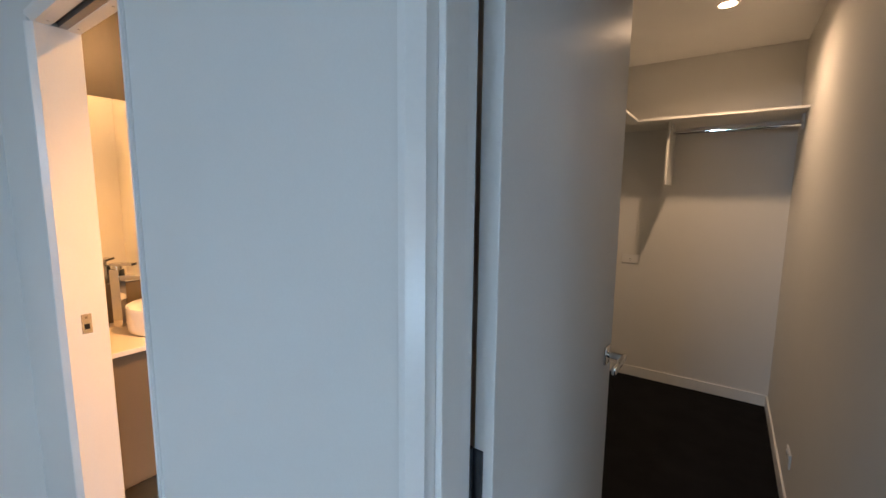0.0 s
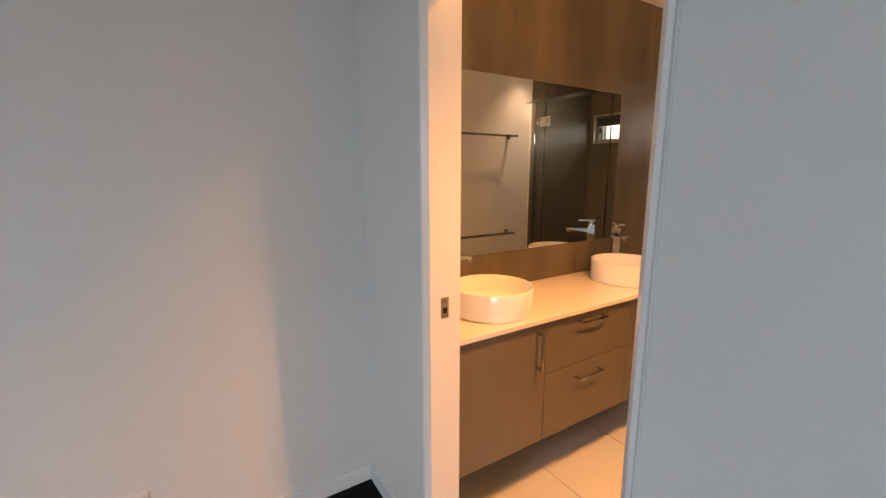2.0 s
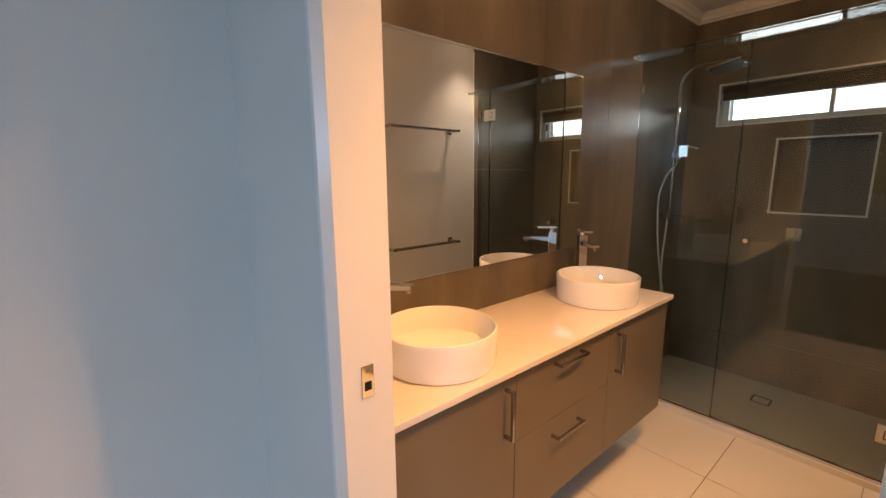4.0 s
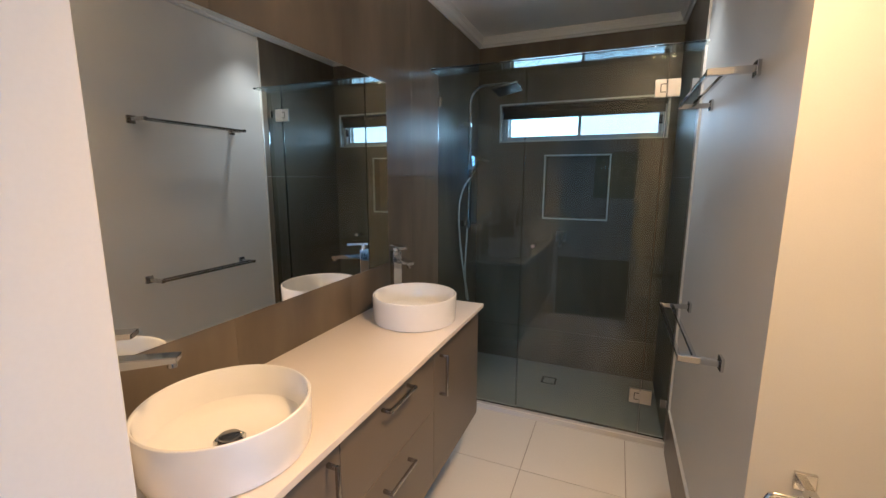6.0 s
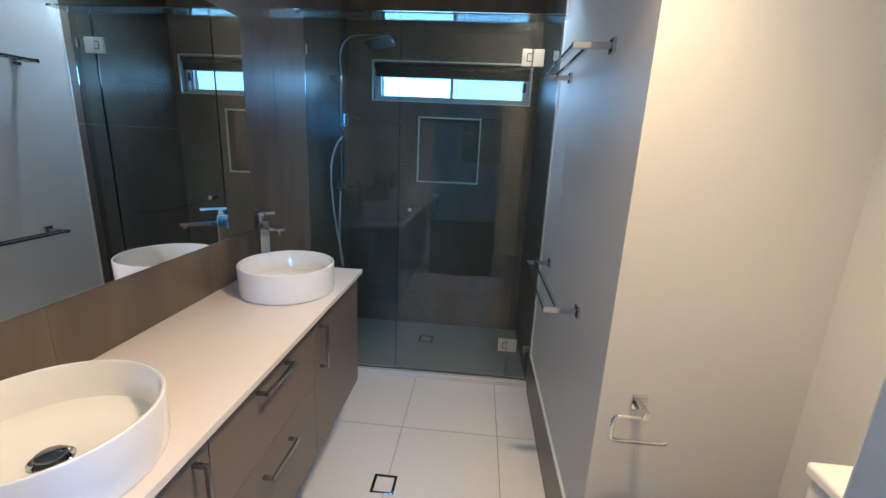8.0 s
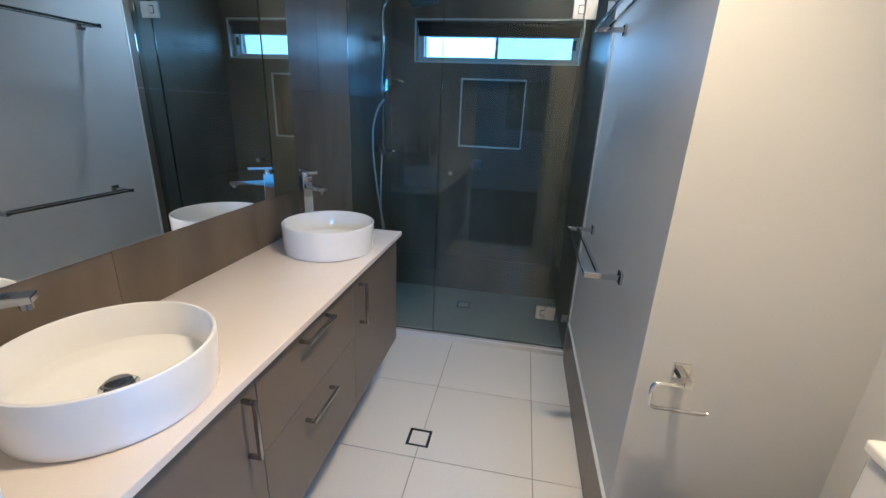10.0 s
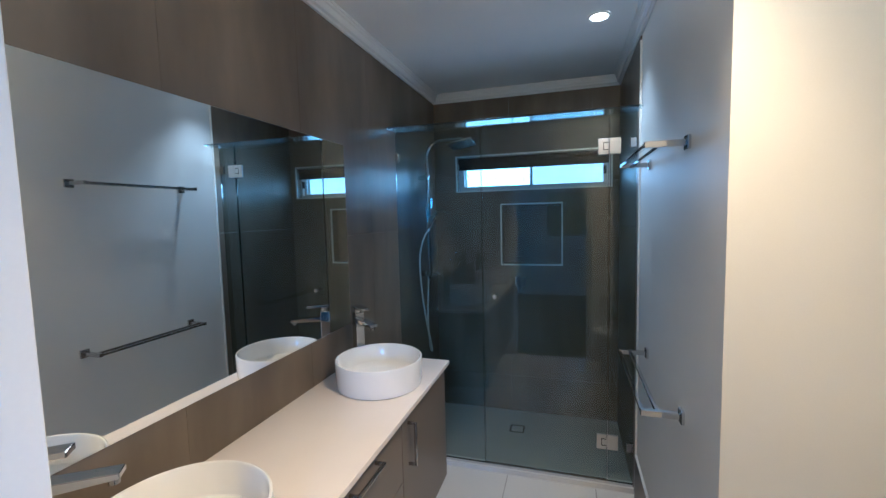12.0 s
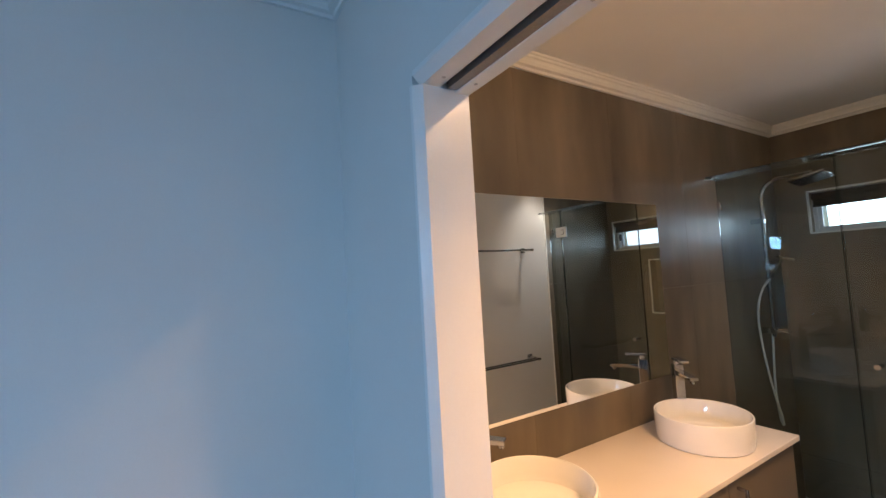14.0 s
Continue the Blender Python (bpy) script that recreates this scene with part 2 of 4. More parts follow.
# ---- setting: walls, floors, ceilings ----
wall_division = boxes("wall_division", PAINT,
    ((BWX, SY0, 0), (DX0 - 0.03, SY1, BCH)), ((DX0 - 0.03, SY0, DH + 0.03), (DX1 + 0.03, SY1, BCH)), ((DX1 + 0.03, SY0, 0), (KX0 - 0.03, SY0 + 0.045, BCH)), ((DX1 + 0.078, SY1 - 0.045, 0), (KX0 - 0.03, SY1, BCH)), ((DX1 + 0.03, SY0 + 0.045, DH + 0.03), (KX0 - 0.03, SY1 - 0.045, BCH)), ((KX0 - 0.055, SY0 + 0.045, 0), (KX0 - 0.03, SY1 - 0.045, DH + 0.03)), ((DX1 + 0.03, SY1 - 0.045, DH + 0.03), (DX1 + 0.078, SY1, BCH)),
    ((KX0 - 0.03, SY0, DH + 0.03), (KX1 + 0.03, SY1, BCH)), ((KX1 + 0.03, SY0, 0), (BEX, SY1, BCH)))
structure(wall_division, "pale grey painted plasterboard wall between bedroom and bathroom", "wall")
wall_bedroom_left = bpart("wall_bedroom_left", (BWX - 0.12, BSY - 0.12, 0), (BWX, SY1, BCH), PAINT)
structure(wall_bedroom_left, "pale grey painted bedroom wall with a power point", "wall")
# Extent of the glazed door added in the unseen east wall.
GD0, GD1, GZ1 = -2.9, -0.8, 2.08
wall_bedroom_south = boxes("wall_bedroom_south", PAINT,
    ((BWX, BSY - 0.12, 0), (BW0, BSY, BCH)), ((BW0, BSY - 0.12, 0), (BW1, BSY, BZ0)), ((BW0, BSY - 0.12, BZ1), (BW1, BSY, BCH)), ((BW1, BSY - 0.12, 0), (BEX, BSY, BCH)))
structure(wall_bedroom_south, "pale grey painted bedroom wall with a window", "wall")
structure(boxes("wall_bedroom_east", PAINT, ((BEX, BSY - 0.12, 0), (BEX + 0.12, GD0, BCH)), ((BEX, GD0, GZ1), (BEX + 0.12, GD1, BCH)), ((BEX, GD1, 0), (BEX + 0.12, SY1, BCH))), "unseen pale grey painted bedroom wall with an added glazed door", "wall")
structure(bpart("ceiling_bedroom", (BWX - 0.12, BSY - 0.12, BCH), (BEX + 0.12, SY1, BCH + 0.1), CEIL), "white plasterboard bedroom ceiling", "ceiling")
structure(bpart("floor_bedroom", (BWX - 0.12, BSY - 0.12, -0.12), (BEX + 0.12, SY0 + 0.06, 0), CARPET), "near-black charcoal carpet on the bedroom floor", "floor")

wall_vanity = bpart("wall_vanity", (WX - 0.12, SY1, -0.02), (WX - 0.008, BY + 0.14, CH), GROUT_D)
structure(wall_vanity, "taupe large-format tiled wall behind the vanity and shower", "wall")
NX0, NX1, NZ0, NZ1 = -1.757, -1.309, 1.197, 1.657
VX0, VX1, VZ0, VZ1 = -2.110, -0.965, 1.777, 2.040
BD = BY + 0.008
wall_shower_back = boxes("wall_shower_back", GROUT_D,
    ((WX - 0.008, BD, -0.02), (NX0, BD + 0.13, VZ0)), ((NX0, BD, -0.02), (NX1, BD + 0.13, NZ0)), ((NX0, BD + 0.09, NZ0), (NX1, BD + 0.13, NZ1)),
    ((NX0, BD, NZ1), (NX1, BD + 0.13, VZ0)), ((NX1, BD, -0.02), (RX, BD + 0.13, VZ0)),
    ((WX - 0.008, BD, VZ0), (VX0, BD + 0.13, VZ1)), ((VX1, BD, VZ0), (RX, BD + 0.13, VZ1)), ((WX - 0.008, BD, VZ1), (RX, BD + 0.13, CH)))
structure(wall_shower_back, "taupe tiled shower wall with a niche and a high window", "wall")
wall_rails = bpart("wall_rails", (RX, NY, -0.02), (RX + 0.09, BD + 0.13, CH), PAINT_BATH)
structure(wall_rails, "pale grey painted bathroom wall carrying towel rails", "wall")
structure(boxes("wall_nib", PAINT_BATH, ((RX + 0.09, NY, -0.02), (QX + 0.08, NY + 0.12, CH))), "cream painted nib wall beside the toilet", "wall")
structure(bpart("wall_toilet", (QX, SY1, -0.02), (QX + 0.08, NY, CH), PAINT_BATH), "cream painted wall behind the toilet cistern", "wall")
structure(bpart("ceiling_bathroom", (WX - 0.12, SY1, CH), (RBX + 0.1, RBY + 0.1, CH + 0.1), CEIL), "white plasterboard ceiling over bathroom and robe", "ceiling")
floor_bath = bpart("floor_bathroom", (WX - 0.12, SY0 + 0.06, -0.14), (QX + 0.08, BD + 0.13, -0.006), GROUT_F)
structure(floor_bath, "cream porcelain tiled bathroom floor", "floor")

structure(bpart("wall_robe_right", (RBX, SY1, 0), (RBX + 0.1, RBY + 0.1, CH), PAINT), "off-white painted robe wall", "wall")
structure(bpart("wall_robe_back", (RX + 0.09, RBY, 0), (RBX, RBY + 0.1, CH), PAINT), "off-white painted robe back wall under a shelf", "wall")
structure(bpart("floor_robe", (RX + 0.09, SY0 + 0.06, -0.12), (RBX + 0.1, RBY + 0.1, 0.0), CARPET), "near-black charcoal carpet in the walk-in robe", "floor")


def cornice(name, poly, z, drop, out, label):
    """A stepped plaster cornice round an orthogonal room outline (counter-clockwise)."""
    prof = [(0.0, z - drop), (0.012, z - drop), (0.016, z - drop + 0.010), (0.030, z - drop + 0.014), (0.034, z - drop + 0.028), (out * 0.70, z - 0.034), (out * 0.74, z - 0.026), (out * 0.86, z - 0.022), (out * 0.88, z - 0.012), (out, z - 0.010), (out, z)]
    bm = bmesh.new()
    rings = []
    n = len(poly)
    for k in range(n):
        p, a, c = Vector(poly[k]), Vector(poly[k - 1]), Vector(poly[(k + 1) % n])
        d0, d1 = (p - a).normalized(), (c - p).normalized()
        inward = Vector((-d0.y, d0.x)) + Vector((-d1.y, d1.x))
        rings.append([bm.verts.new((p.x + inward.x * d, p.y + inward.y * d, h)) for d, h in prof])
    for k in range(n):
        q0, q1 = rings[k], rings[(k + 1) % n]
        for j in range(len(prof) - 1):
            bm.faces.new((q0[j], q1[j], q1[j + 1], q0[j + 1]))
    return structure(part(name, bm, GLOSS), label, "cornice")


cornice("cornice_bathroom", [(WX, SY1), (QX, SY1), (QX, NY), (RX - 0.002, NY), (RX - 0.002, BY), (WX, BY)], CH - 0.001, 0.066, 0.048, "white stepped plaster cornice round the bathroom ceiling")
cornice("cornice_bedroom", [(BWX, BSY), (BEX, BSY), (BEX, SY0), (BWX, SY0)], BCH - 0.001, 0.066, 0.048, "white stepped plaster cornice round the bedroom ceiling")


def skirting(name, lo, hi, label="white gloss timber skirting board"):
    return structure(bpart(name, lo, hi, GLOSS, bevel=0.003), label, "skirting")


skirting("baseboard_bedroom_left", (BWX, BSY, 0), (BWX + 0.012, SY0, 0.084))
skirting("baseboard_division_west", (BWX + 0.012, SY0 - 0.012, 0), (DX0 - 0.032, SY0, 0.084))
skirting("baseboard_division_middle", (DX1 + 0.032, SY0 - 0.012, 0), (KX0 - 0.032, SY0, 0.084))
skirting("baseboard_robe_back", (RX + 0.09, RBY - 0.012, 0), (RBX - 0.012, RBY, 0.084))
skirting("baseboard_robe_right", (RBX - 0.012, SY1, 0), (RBX, RBY, 0.084))


def tiled(parent, plane, at, depth, u, v, u0, v0, step, holes, material, gap=0.0008, step_v=None, gap_v=None):
    """Separate tiles on a wall (plane 'x' or 'y') or floor ('z'), cut round the holes; at: their face, depth: towards the backing."""
    sv, gv = step_v or step, gap_v or gap
    k0, k1 = math.floor((u[0] - u0) / step), math.ceil((u[1] - u0) / step)
    j0, j1 = math.floor((v[0] - v0) / sv), math.ceil((v[1] - v0) / sv)
    for k in range(k0, k1):
        for j in range(j0, j1):
            a0, a1 = max(u[0], u0 + k * step + gap / 2), min(u[1], u0 + (k + 1) * step - gap / 2)
            b0, b1 = max(v[0], v0 + j * sv + gv / 2), min(v[1], v0 + (j + 1) * sv - gv / 2)
            if a1 - a0 < 0.004 or b1 - b0 < 0.004:
                continue
            rects = [(a0, a1, b0, b1)]
            for h0, h1, g0, g1 in holes:
                out = []
                for r in rects:
                    if h1 <= r[0] or h0 >= r[1] or g1 <= r[2] or g0 >= r[3]:
                        out.append(r)
                        continue
                    c0, c1 = max(r[0], h0), min(r[1], h1)
                    for q in ((r[0], c0, r[2], r[3]), (c1, r[1], r[2], r[3]), (c0, c1, r[2], g0), (c0, c1, g1, r[3])):
                        if q[1] - q[0] > 1e-4 and q[3] - q[2] > 1e-4:
                            out.append(q)
                rects = out
            if not rects:
                continue
            bm = bmesh.new()
            for r in rects:
                w0, w1 = sorted((at, at + depth))
                if plane == "x":
                    box(bm, (w0, r[0], r[2]), (w1, r[1], r[3]))
                elif plane == "y":
                    box(bm, (r[0], w0, r[2]), (r[1], w1, r[3]))
                else:
                    box(bm, (r[0], r[2], w0), (r[1], r[3], w1))
            if len(rects) == 1:
                bmesh.ops.bevel(bm, geom=list(bm.edges), offset=0.0003, segments=1, affect="EDGES")
            part("tile", bm, material, parent)


# ---- sliding door opening ----
def jamb(parent, x, side, y0, y1, label=""):
    """An upright of a door frame; side: +1 when its reveal faces +x. The front corner is chamfered."""
    pts = [(x - side * 0.03, y0), (x - side * 0.019, y0), (x - side * 0.017, y0 + 0.0015), (x - side * 0.002, y0 + 0.0165), (x, y0 + 0.0185), (x, y1 - 0.002), (x - side * 0.002, y1), (x - side * 0.03, y1)]
    bm = bmesh.new()
    lo = [bm.verts.new((px, py, 0)) for px, py in pts]
    hi = [bm.verts.new((px, py, DH)) for px, py in pts]
    for k in range(len(pts)):
        bm.faces.new((lo[k], lo[(k + 1) % len(pts)], hi[(k + 1) % len(pts)], hi[k]))
    bm.faces.new(lo)
    bm.faces.new(hi)
    return part("jamb", bm, GLOSS, parent, label)


def head_piece(parent, x0, x1, y0, y1):
    """The top rail of a door frame, with the same small splay along its front edge."""
    pts = [(y0, DH + 0.03), (y0, DH + 0.019), (y0 + 0.0015, DH + 0.017), (y0 + 0.0165, DH + 0.002), (y0 + 0.0185, DH), (y1, DH), (y1, DH + 0.03)]
    bm = bmesh.new()
    lo = [bm.verts.new((x0, py, pz)) for py, pz in pts]
    hi = [bm.verts.new((x1, py, pz)) for py, pz in pts]
    for k in range(len(pts)):
        bm.faces.new((lo[k], lo[(k + 1) % len(pts)], hi[(k + 1) % len(pts)], hi[k]))
    bm.faces.new(lo)
    bm.faces.new(hi)
    return part("head", bm, GLOSS, parent)


def screw_head(parent, x, y, z):
    bm = bmesh.new()
    cyl(bm, (x, y, z - 0.0012), (x, y, z + 0.002), 0.0042, 12)
    return part("screw", bm, SATIN, parent, "small steel screw head", True)


door_frame = structure(new("door_1"), "white painted pocket-door frame with a head track", "door frame")
FY0, FY1 = SY0 - 0.008, SY1 + 0.004
jamb(door_frame, DX0, 1, FY0, FY1)
jamb(door_frame, DX1, -1, FY0, FY0 + 0.055)
bpart("jamb", (DX1 + 0.048, FY1 - 0.045, 0), (DX1 + 0.078, FY1, DH), GLOSS, door_frame, bevel=0.003)
head_piece(door_frame, DX0 - 0.012, DX1 + 0.012, FY0, FY0 + 0.062)
bpart("head", (DX0 - 0.03, FY1 - 0.040, DH - 0.006), (DX1 + 0.03, FY1, DH + 0.03), GLOSS, door_frame, bevel=0.003)
bpart("track", (DX0, FY0 + 0.062, DH + 0.012), (DX1, FY1 - 0.040, DH + 0.030), DARKPL, door_frame, "dark slot of the sliding track")
bpart("track_rail", (DX0 + 0.01, FY0 + 0.078, DH - 0.004), (DX1, FY1 - 0.0405, DH + 0.012), STEEL, door_frame, "grey steel sliding track")
for sx in (DX0 + 0.045, DX0 + 0.36, DX1 - 0.06):
    screw_head(door_frame, sx, FY0 + 0.045, DH)
    screw_head(door_frame, sx + 0.012, FY1 - 0.022, DH - 0.006)
bpart("shadow_bead", (DX1 + 0.031, SY0 - 0.003, 0), (DX1 + 0.036, SY0, DH + 0.03), PAINT, door_frame)
strike = part("strike_plate", (lambda b: (box(b, (DX0, 0.563, 0.980), (DX0 + 0.0025, 0.593, 1.054), 0.001), b)[1])(bmesh.new()), CHROME, door_frame, "brushed steel strike plate")
bpart("slot", (DX0 + 0.002, 0.570, 0.997), (DX0 + 0.0032, 0.586, 1.017), DARKMETAL, strike)
bpart("screw", (DX0 + 0.002, 0.574, 1.037), (DX0 + 0.0036, 0.582, 1.045), BRUSH, strike)
pocket_door = bpart("pocket_door", (DX1 + 0.045, FY0 + 0.060, 0.012), (KX0 - 0.08, FY0 + 0.086, DH - 0.01), DOORW, bevel=0.002)
tagged(pocket_door, "white sliding door pushed back into its wall pocket", "door")

# ---- walk-in robe ----
robe_frame = structure(new("door_2"), "white painted door frame of the walk-in robe", "door frame")
jamb(robe_frame, KX0, 1, FY0, FY1)
jamb(robe_frame, KX1, -1, FY0, FY1)
head_piece(robe_frame, KX0 - 0.012, KX1 + 0.012, FY0, FY1)
bpart("stop", (KX0, FY0 + 0.042, 0), (KX0 + 0.012, FY0 + 0.098, DH), GLOSS, robe_frame, bevel=0.002)
bpart("stop", (KX1 - 0.012, FY0 + 0.042, 0), (KX1, FY0 + 0.098, DH), GLOSS, robe_frame, bevel=0.002)

robe_door = thing("robe_door", "white flush robe door standing open with a chrome lever", "door")
robe_door.matrix_world = pose(KX0 - 0.004, SY1 + 0.016, 0, 0, 0, -1.2)
bpart("leaf", (0.002, 0.003, 0.012), (0.038, 0.745, DH - 0.004), DOORW, robe_door, bevel=0.002)
for z0 in (0.20, 0.992, 1.86):
    bm = bmesh.new()
    cyl(bm, (-0.003, -0.006, z0), (-0.003, -0.006, z0 + 0.10), 0.0075, 14)
    box(bm, (-0.001, -0.0005, z0 + 0.003), (0.020, 0.004, z0 + 0.097), 0.001)
    part("hinge", bm, BRONZE, robe_door, "dark metal butt hinge", True)

def lever_set(name, x, way):
    """A lever on a square rose; x: the leaf's face, way: the side it stands out to."""
    bm = bmesh.new()
    z = 1.045
    box(bm, (min(x, x + way * 0.008), 0.660, z - 0.026), (max(x, x + way * 0.008), 0.712, z + 0.026), 0.002)
    cyl(bm, (x + way * 0.006, 0.686, z), (x + way * 0.050, 0.686, z), 0.010)
    box(bm, (min(x + way * 0.044, x + way * 0.056), 0.565, z - 0.010), (max(x + way * 0.044, x + way * 0.056), 0.698, z + 0.010), 0.003)
    return part(name, bm, CHROME, robe_door, "chrome lever handle on a square rose", True)


lever_set("lever_handle", 0.038, 1)
lever_set("lever_handle", 0.002, -1)
bpart("latch_plate", (0.009, 0.745, 0.965), (0.031, 0.7475, 1.125), BRUSH, robe_door)

robe_shelf = thing("robe_shelf", "white melamine corner shelf fixed round the robe walls", "shelf")
bpart("shelf_board", (RX + 0.09, 3.34, 2.030), (RBX, RBY, 2.046), SHELFW, robe_shelf, bevel=0.001)
bpart("shelf_board", (RX + 0.09, 2.0, 2.030), (-0.462, 3.34, 2.046), SHELFW, robe_shelf, bevel=0.001)
bpart("support", (-0.284, 3.44, 1.600), (-0.270, RBY, 2.030), SHELFW, robe_shelf, bevel=0.001)
hanging_rail = thing("hanging_rail", "chrome hanging rail under the robe shelf", "clothes rail")
part("rail", (lambda b: (tube(b, [(-0.270, 3.56, 1.965), (RBX - 0.01, 3.56, 1.965)], 0.0125), b)[1])(bmesh.new()), CHROME, hanging_rail, smooth=True)
bpart("bracket", (RBX - 0.012, 3.535, 1.94), (RBX, 3.585, 2.030), SHELFW, hanging_rail)
bpart("bracket", (-0.270, 3.535, 1.94), (-0.262, 3.585, 2.030), SHELFW, hanging_rail)


def power_point(at, normal, wide=0.116, high=0.072, sockets=2, label="white plastic double power point on the wall"):
    """A wall plate built in the x-z plane facing -y, then turned to the wall."""
    ob = thing("power_point", label, "power point")
    bpart("plate", (-wide / 2, -0.009, -high / 2), (wide / 2, 0, high / 2), PLASTIC, ob, bevel=0.003)
    for k in range(sockets):
        cx = (k - (sockets - 1) / 2) * wide * 0.48
        for sx, sz, turn in ((-0.007, 0.000, 30), (0.007, 0.000, -30), (0.0, -0.014, 0)):
            s = bpart("socket_slot", (-0.0012, -0.0096, -0.0045), (0.0012, -0.0088, 0.0045), DARKPL, ob)
            s.matrix_local = pose(cx + sx, 0, sz, 0, turn, 0)
        bpart("rocker_switch", (cx - 0.005 + 0.012, -0.0125, 0.014), (cx + 0.005 + 0.012, -0.009, 0.028), PLASTIC, ob, bevel=0.001)
    ob.matrix_world = Matrix.Translation(at) @ pose(0, 0, 0, 0, 0, math.degrees(math.atan2(normal[1], normal[0])) + 90)
    return ob


power_point((BWX, -0.418, 0.29), (1, 0))
power_point((RBX, 2.60, 0.26), (-1, 0), label="white plastic power point low on the robe wall")
power_point((-0.53, RBY, 1.00), (0, -1), wide=0.13, sockets=1, label="white plastic switch plate on the robe wall")

# ---- vanity ----
VX, VY0, VY1 = -1.845, SY1 + 0.006, 2.237
CT, CB = 0.876, 0.855
vanity = thing("vanity_cabinet", "taupe laminate wall-hung vanity cabinet with doors and drawers", "vanity cabinet")
bpart("body", (WX + 0.002, VY0, 0.300), (VX - 0.019, VY1, CB), CAB_IN, vanity)
bpart("end_panel", (WX + 0.002, VY1, 0.283), (VX - 0.002, VY1 + 0.016, CB), CAB, vanity, bevel=0.001)


def pull(parent, a, b, x):
    """A square bar pull between two points of the front."""
    bm = bmesh.new()
    a, b = Vector(a), Vector(b)
    lo = Vector((x + 0.026, min(a.y, b.y) - 0.005, min(a.z, b.z) - 0.005))
    hi = Vector((x + 0.036, max(a.y, b.y) + 0.005, max(a.z, b.z) + 0.005))
    box(bm, lo, hi, 0.0015)
    for p in (a, b):
        box(bm, (x, p.y - 0.005, p.z - 0.005), (x + 0.027, p.y + 0.005, p.z + 0.005), 0.001)
    return part("handle", bm, BRUSH, parent, "brushed nickel bar handle", True)


S1, S2, SZ = 1.118, 1.702, 0.604
d1 = bpart("cabinet_door", (VX - 0.018, VY0, 0.285), (VX, S1 - 0.0015, CB - 0.004), CAB, vanity, bevel=0.001)
pull(d1, (0, 1.067, 0.650), (0, 1.067, 0.806), VX)
w1 = bpart("drawer_front", (VX - 0.018, S1 + 0.0015, SZ + 0.0015), (VX, S2 - 0.0015, CB - 0.004), CAB, vanity, bevel=0.001)
pull(w1, (0, 1.322, 0.810), (0, 1.484, 0.810), VX)
w2 = bpart("drawer_front", (VX - 0.018, S1 + 0.0015, 0.285), (VX, S2 - 0.0015, SZ - 0.0015), CAB, vanity, bevel=0.001)
pull(w2, (0, 1.322, 0.538), (0, 1.484, 0.538), VX)
d3 = bpart("cabinet_door", (VX - 0.018, S2 + 0.0015, 0.285), (VX, VY1 + 0.015, CB - 0.004), CAB, vanity, bevel=0.001)
pull(d3, (0, 1.762, 0.640), (0, 1.762, 0.802), VX)
worktop = bpart("vanity_top", (WX + 0.001, SY1 + 0.003, CB), (-1.820, 2.259, CT), QUARTZ, bevel=0.0025)
tagged(worktop, "pale cream quartz worktop on the vanity", "worktop")
worktop.name = "quartz_worktop"


def basin(cx, cy):
    ob = thing("basin", "round white ceramic vessel basin standing on the worktop", "basin", "vanity basins")
    z, r, h = CT, 0.184, 0.118
    bm = bmesh.new()
    prof = [(0.0, z), (r - 0.012, z), (r - 0.006, z + 0.004), (r - 0.002, z + 0.02), (r, z + h - 0.006), (r - 0.001, z + h - 0.002), (r - 0.004, z + h), (r - 0.007, z + h - 0.001), (r - 0.010, z + h - 0.006),
            (r - 0.013, z + 0.06), (r - 0.020, z + 0.040), (r - 0.036, z + 0.028), (r - 0.06, z + 0.024), (0.034, z + 0.017), (0.030, z + 0.014), (0.0, z + 0.014)]
    lathe(bm, prof, (cx, cy), 96)
    part("bowl", bm, CERAMIC, ob, smooth=True)
    bm = bmesh.new()
    lathe(bm, [(0.0, z + 0.0145), (0.033, z + 0.0165), (0.0345, z + 0.0195), (0.0325, z + 0.0212), (0.028, z + 0.0185), (0.0, z + 0.0165)], (cx, cy), 40)
    waste = part("waste", bm, CHROME, ob, "chrome waste ring", True)
    bm = bmesh.new()
    lathe(bm, [(0.0, z + 0.016), (0.0235, z + 0.016), (0.0235, z + 0.019), (0.0245, z + 0.0205), (0.0245, z + 0.0275), (0.023, z + 0.030), (0.014, z + 0.0318), (0.0, z + 0.0322)], (cx, cy), 40)
    part("plug", bm, CHROME_DARKENED, waste, "chrome pop-up plug", True)
    return ob


basin(-2.028, 0.957)
basin(-2.034, 1.922)


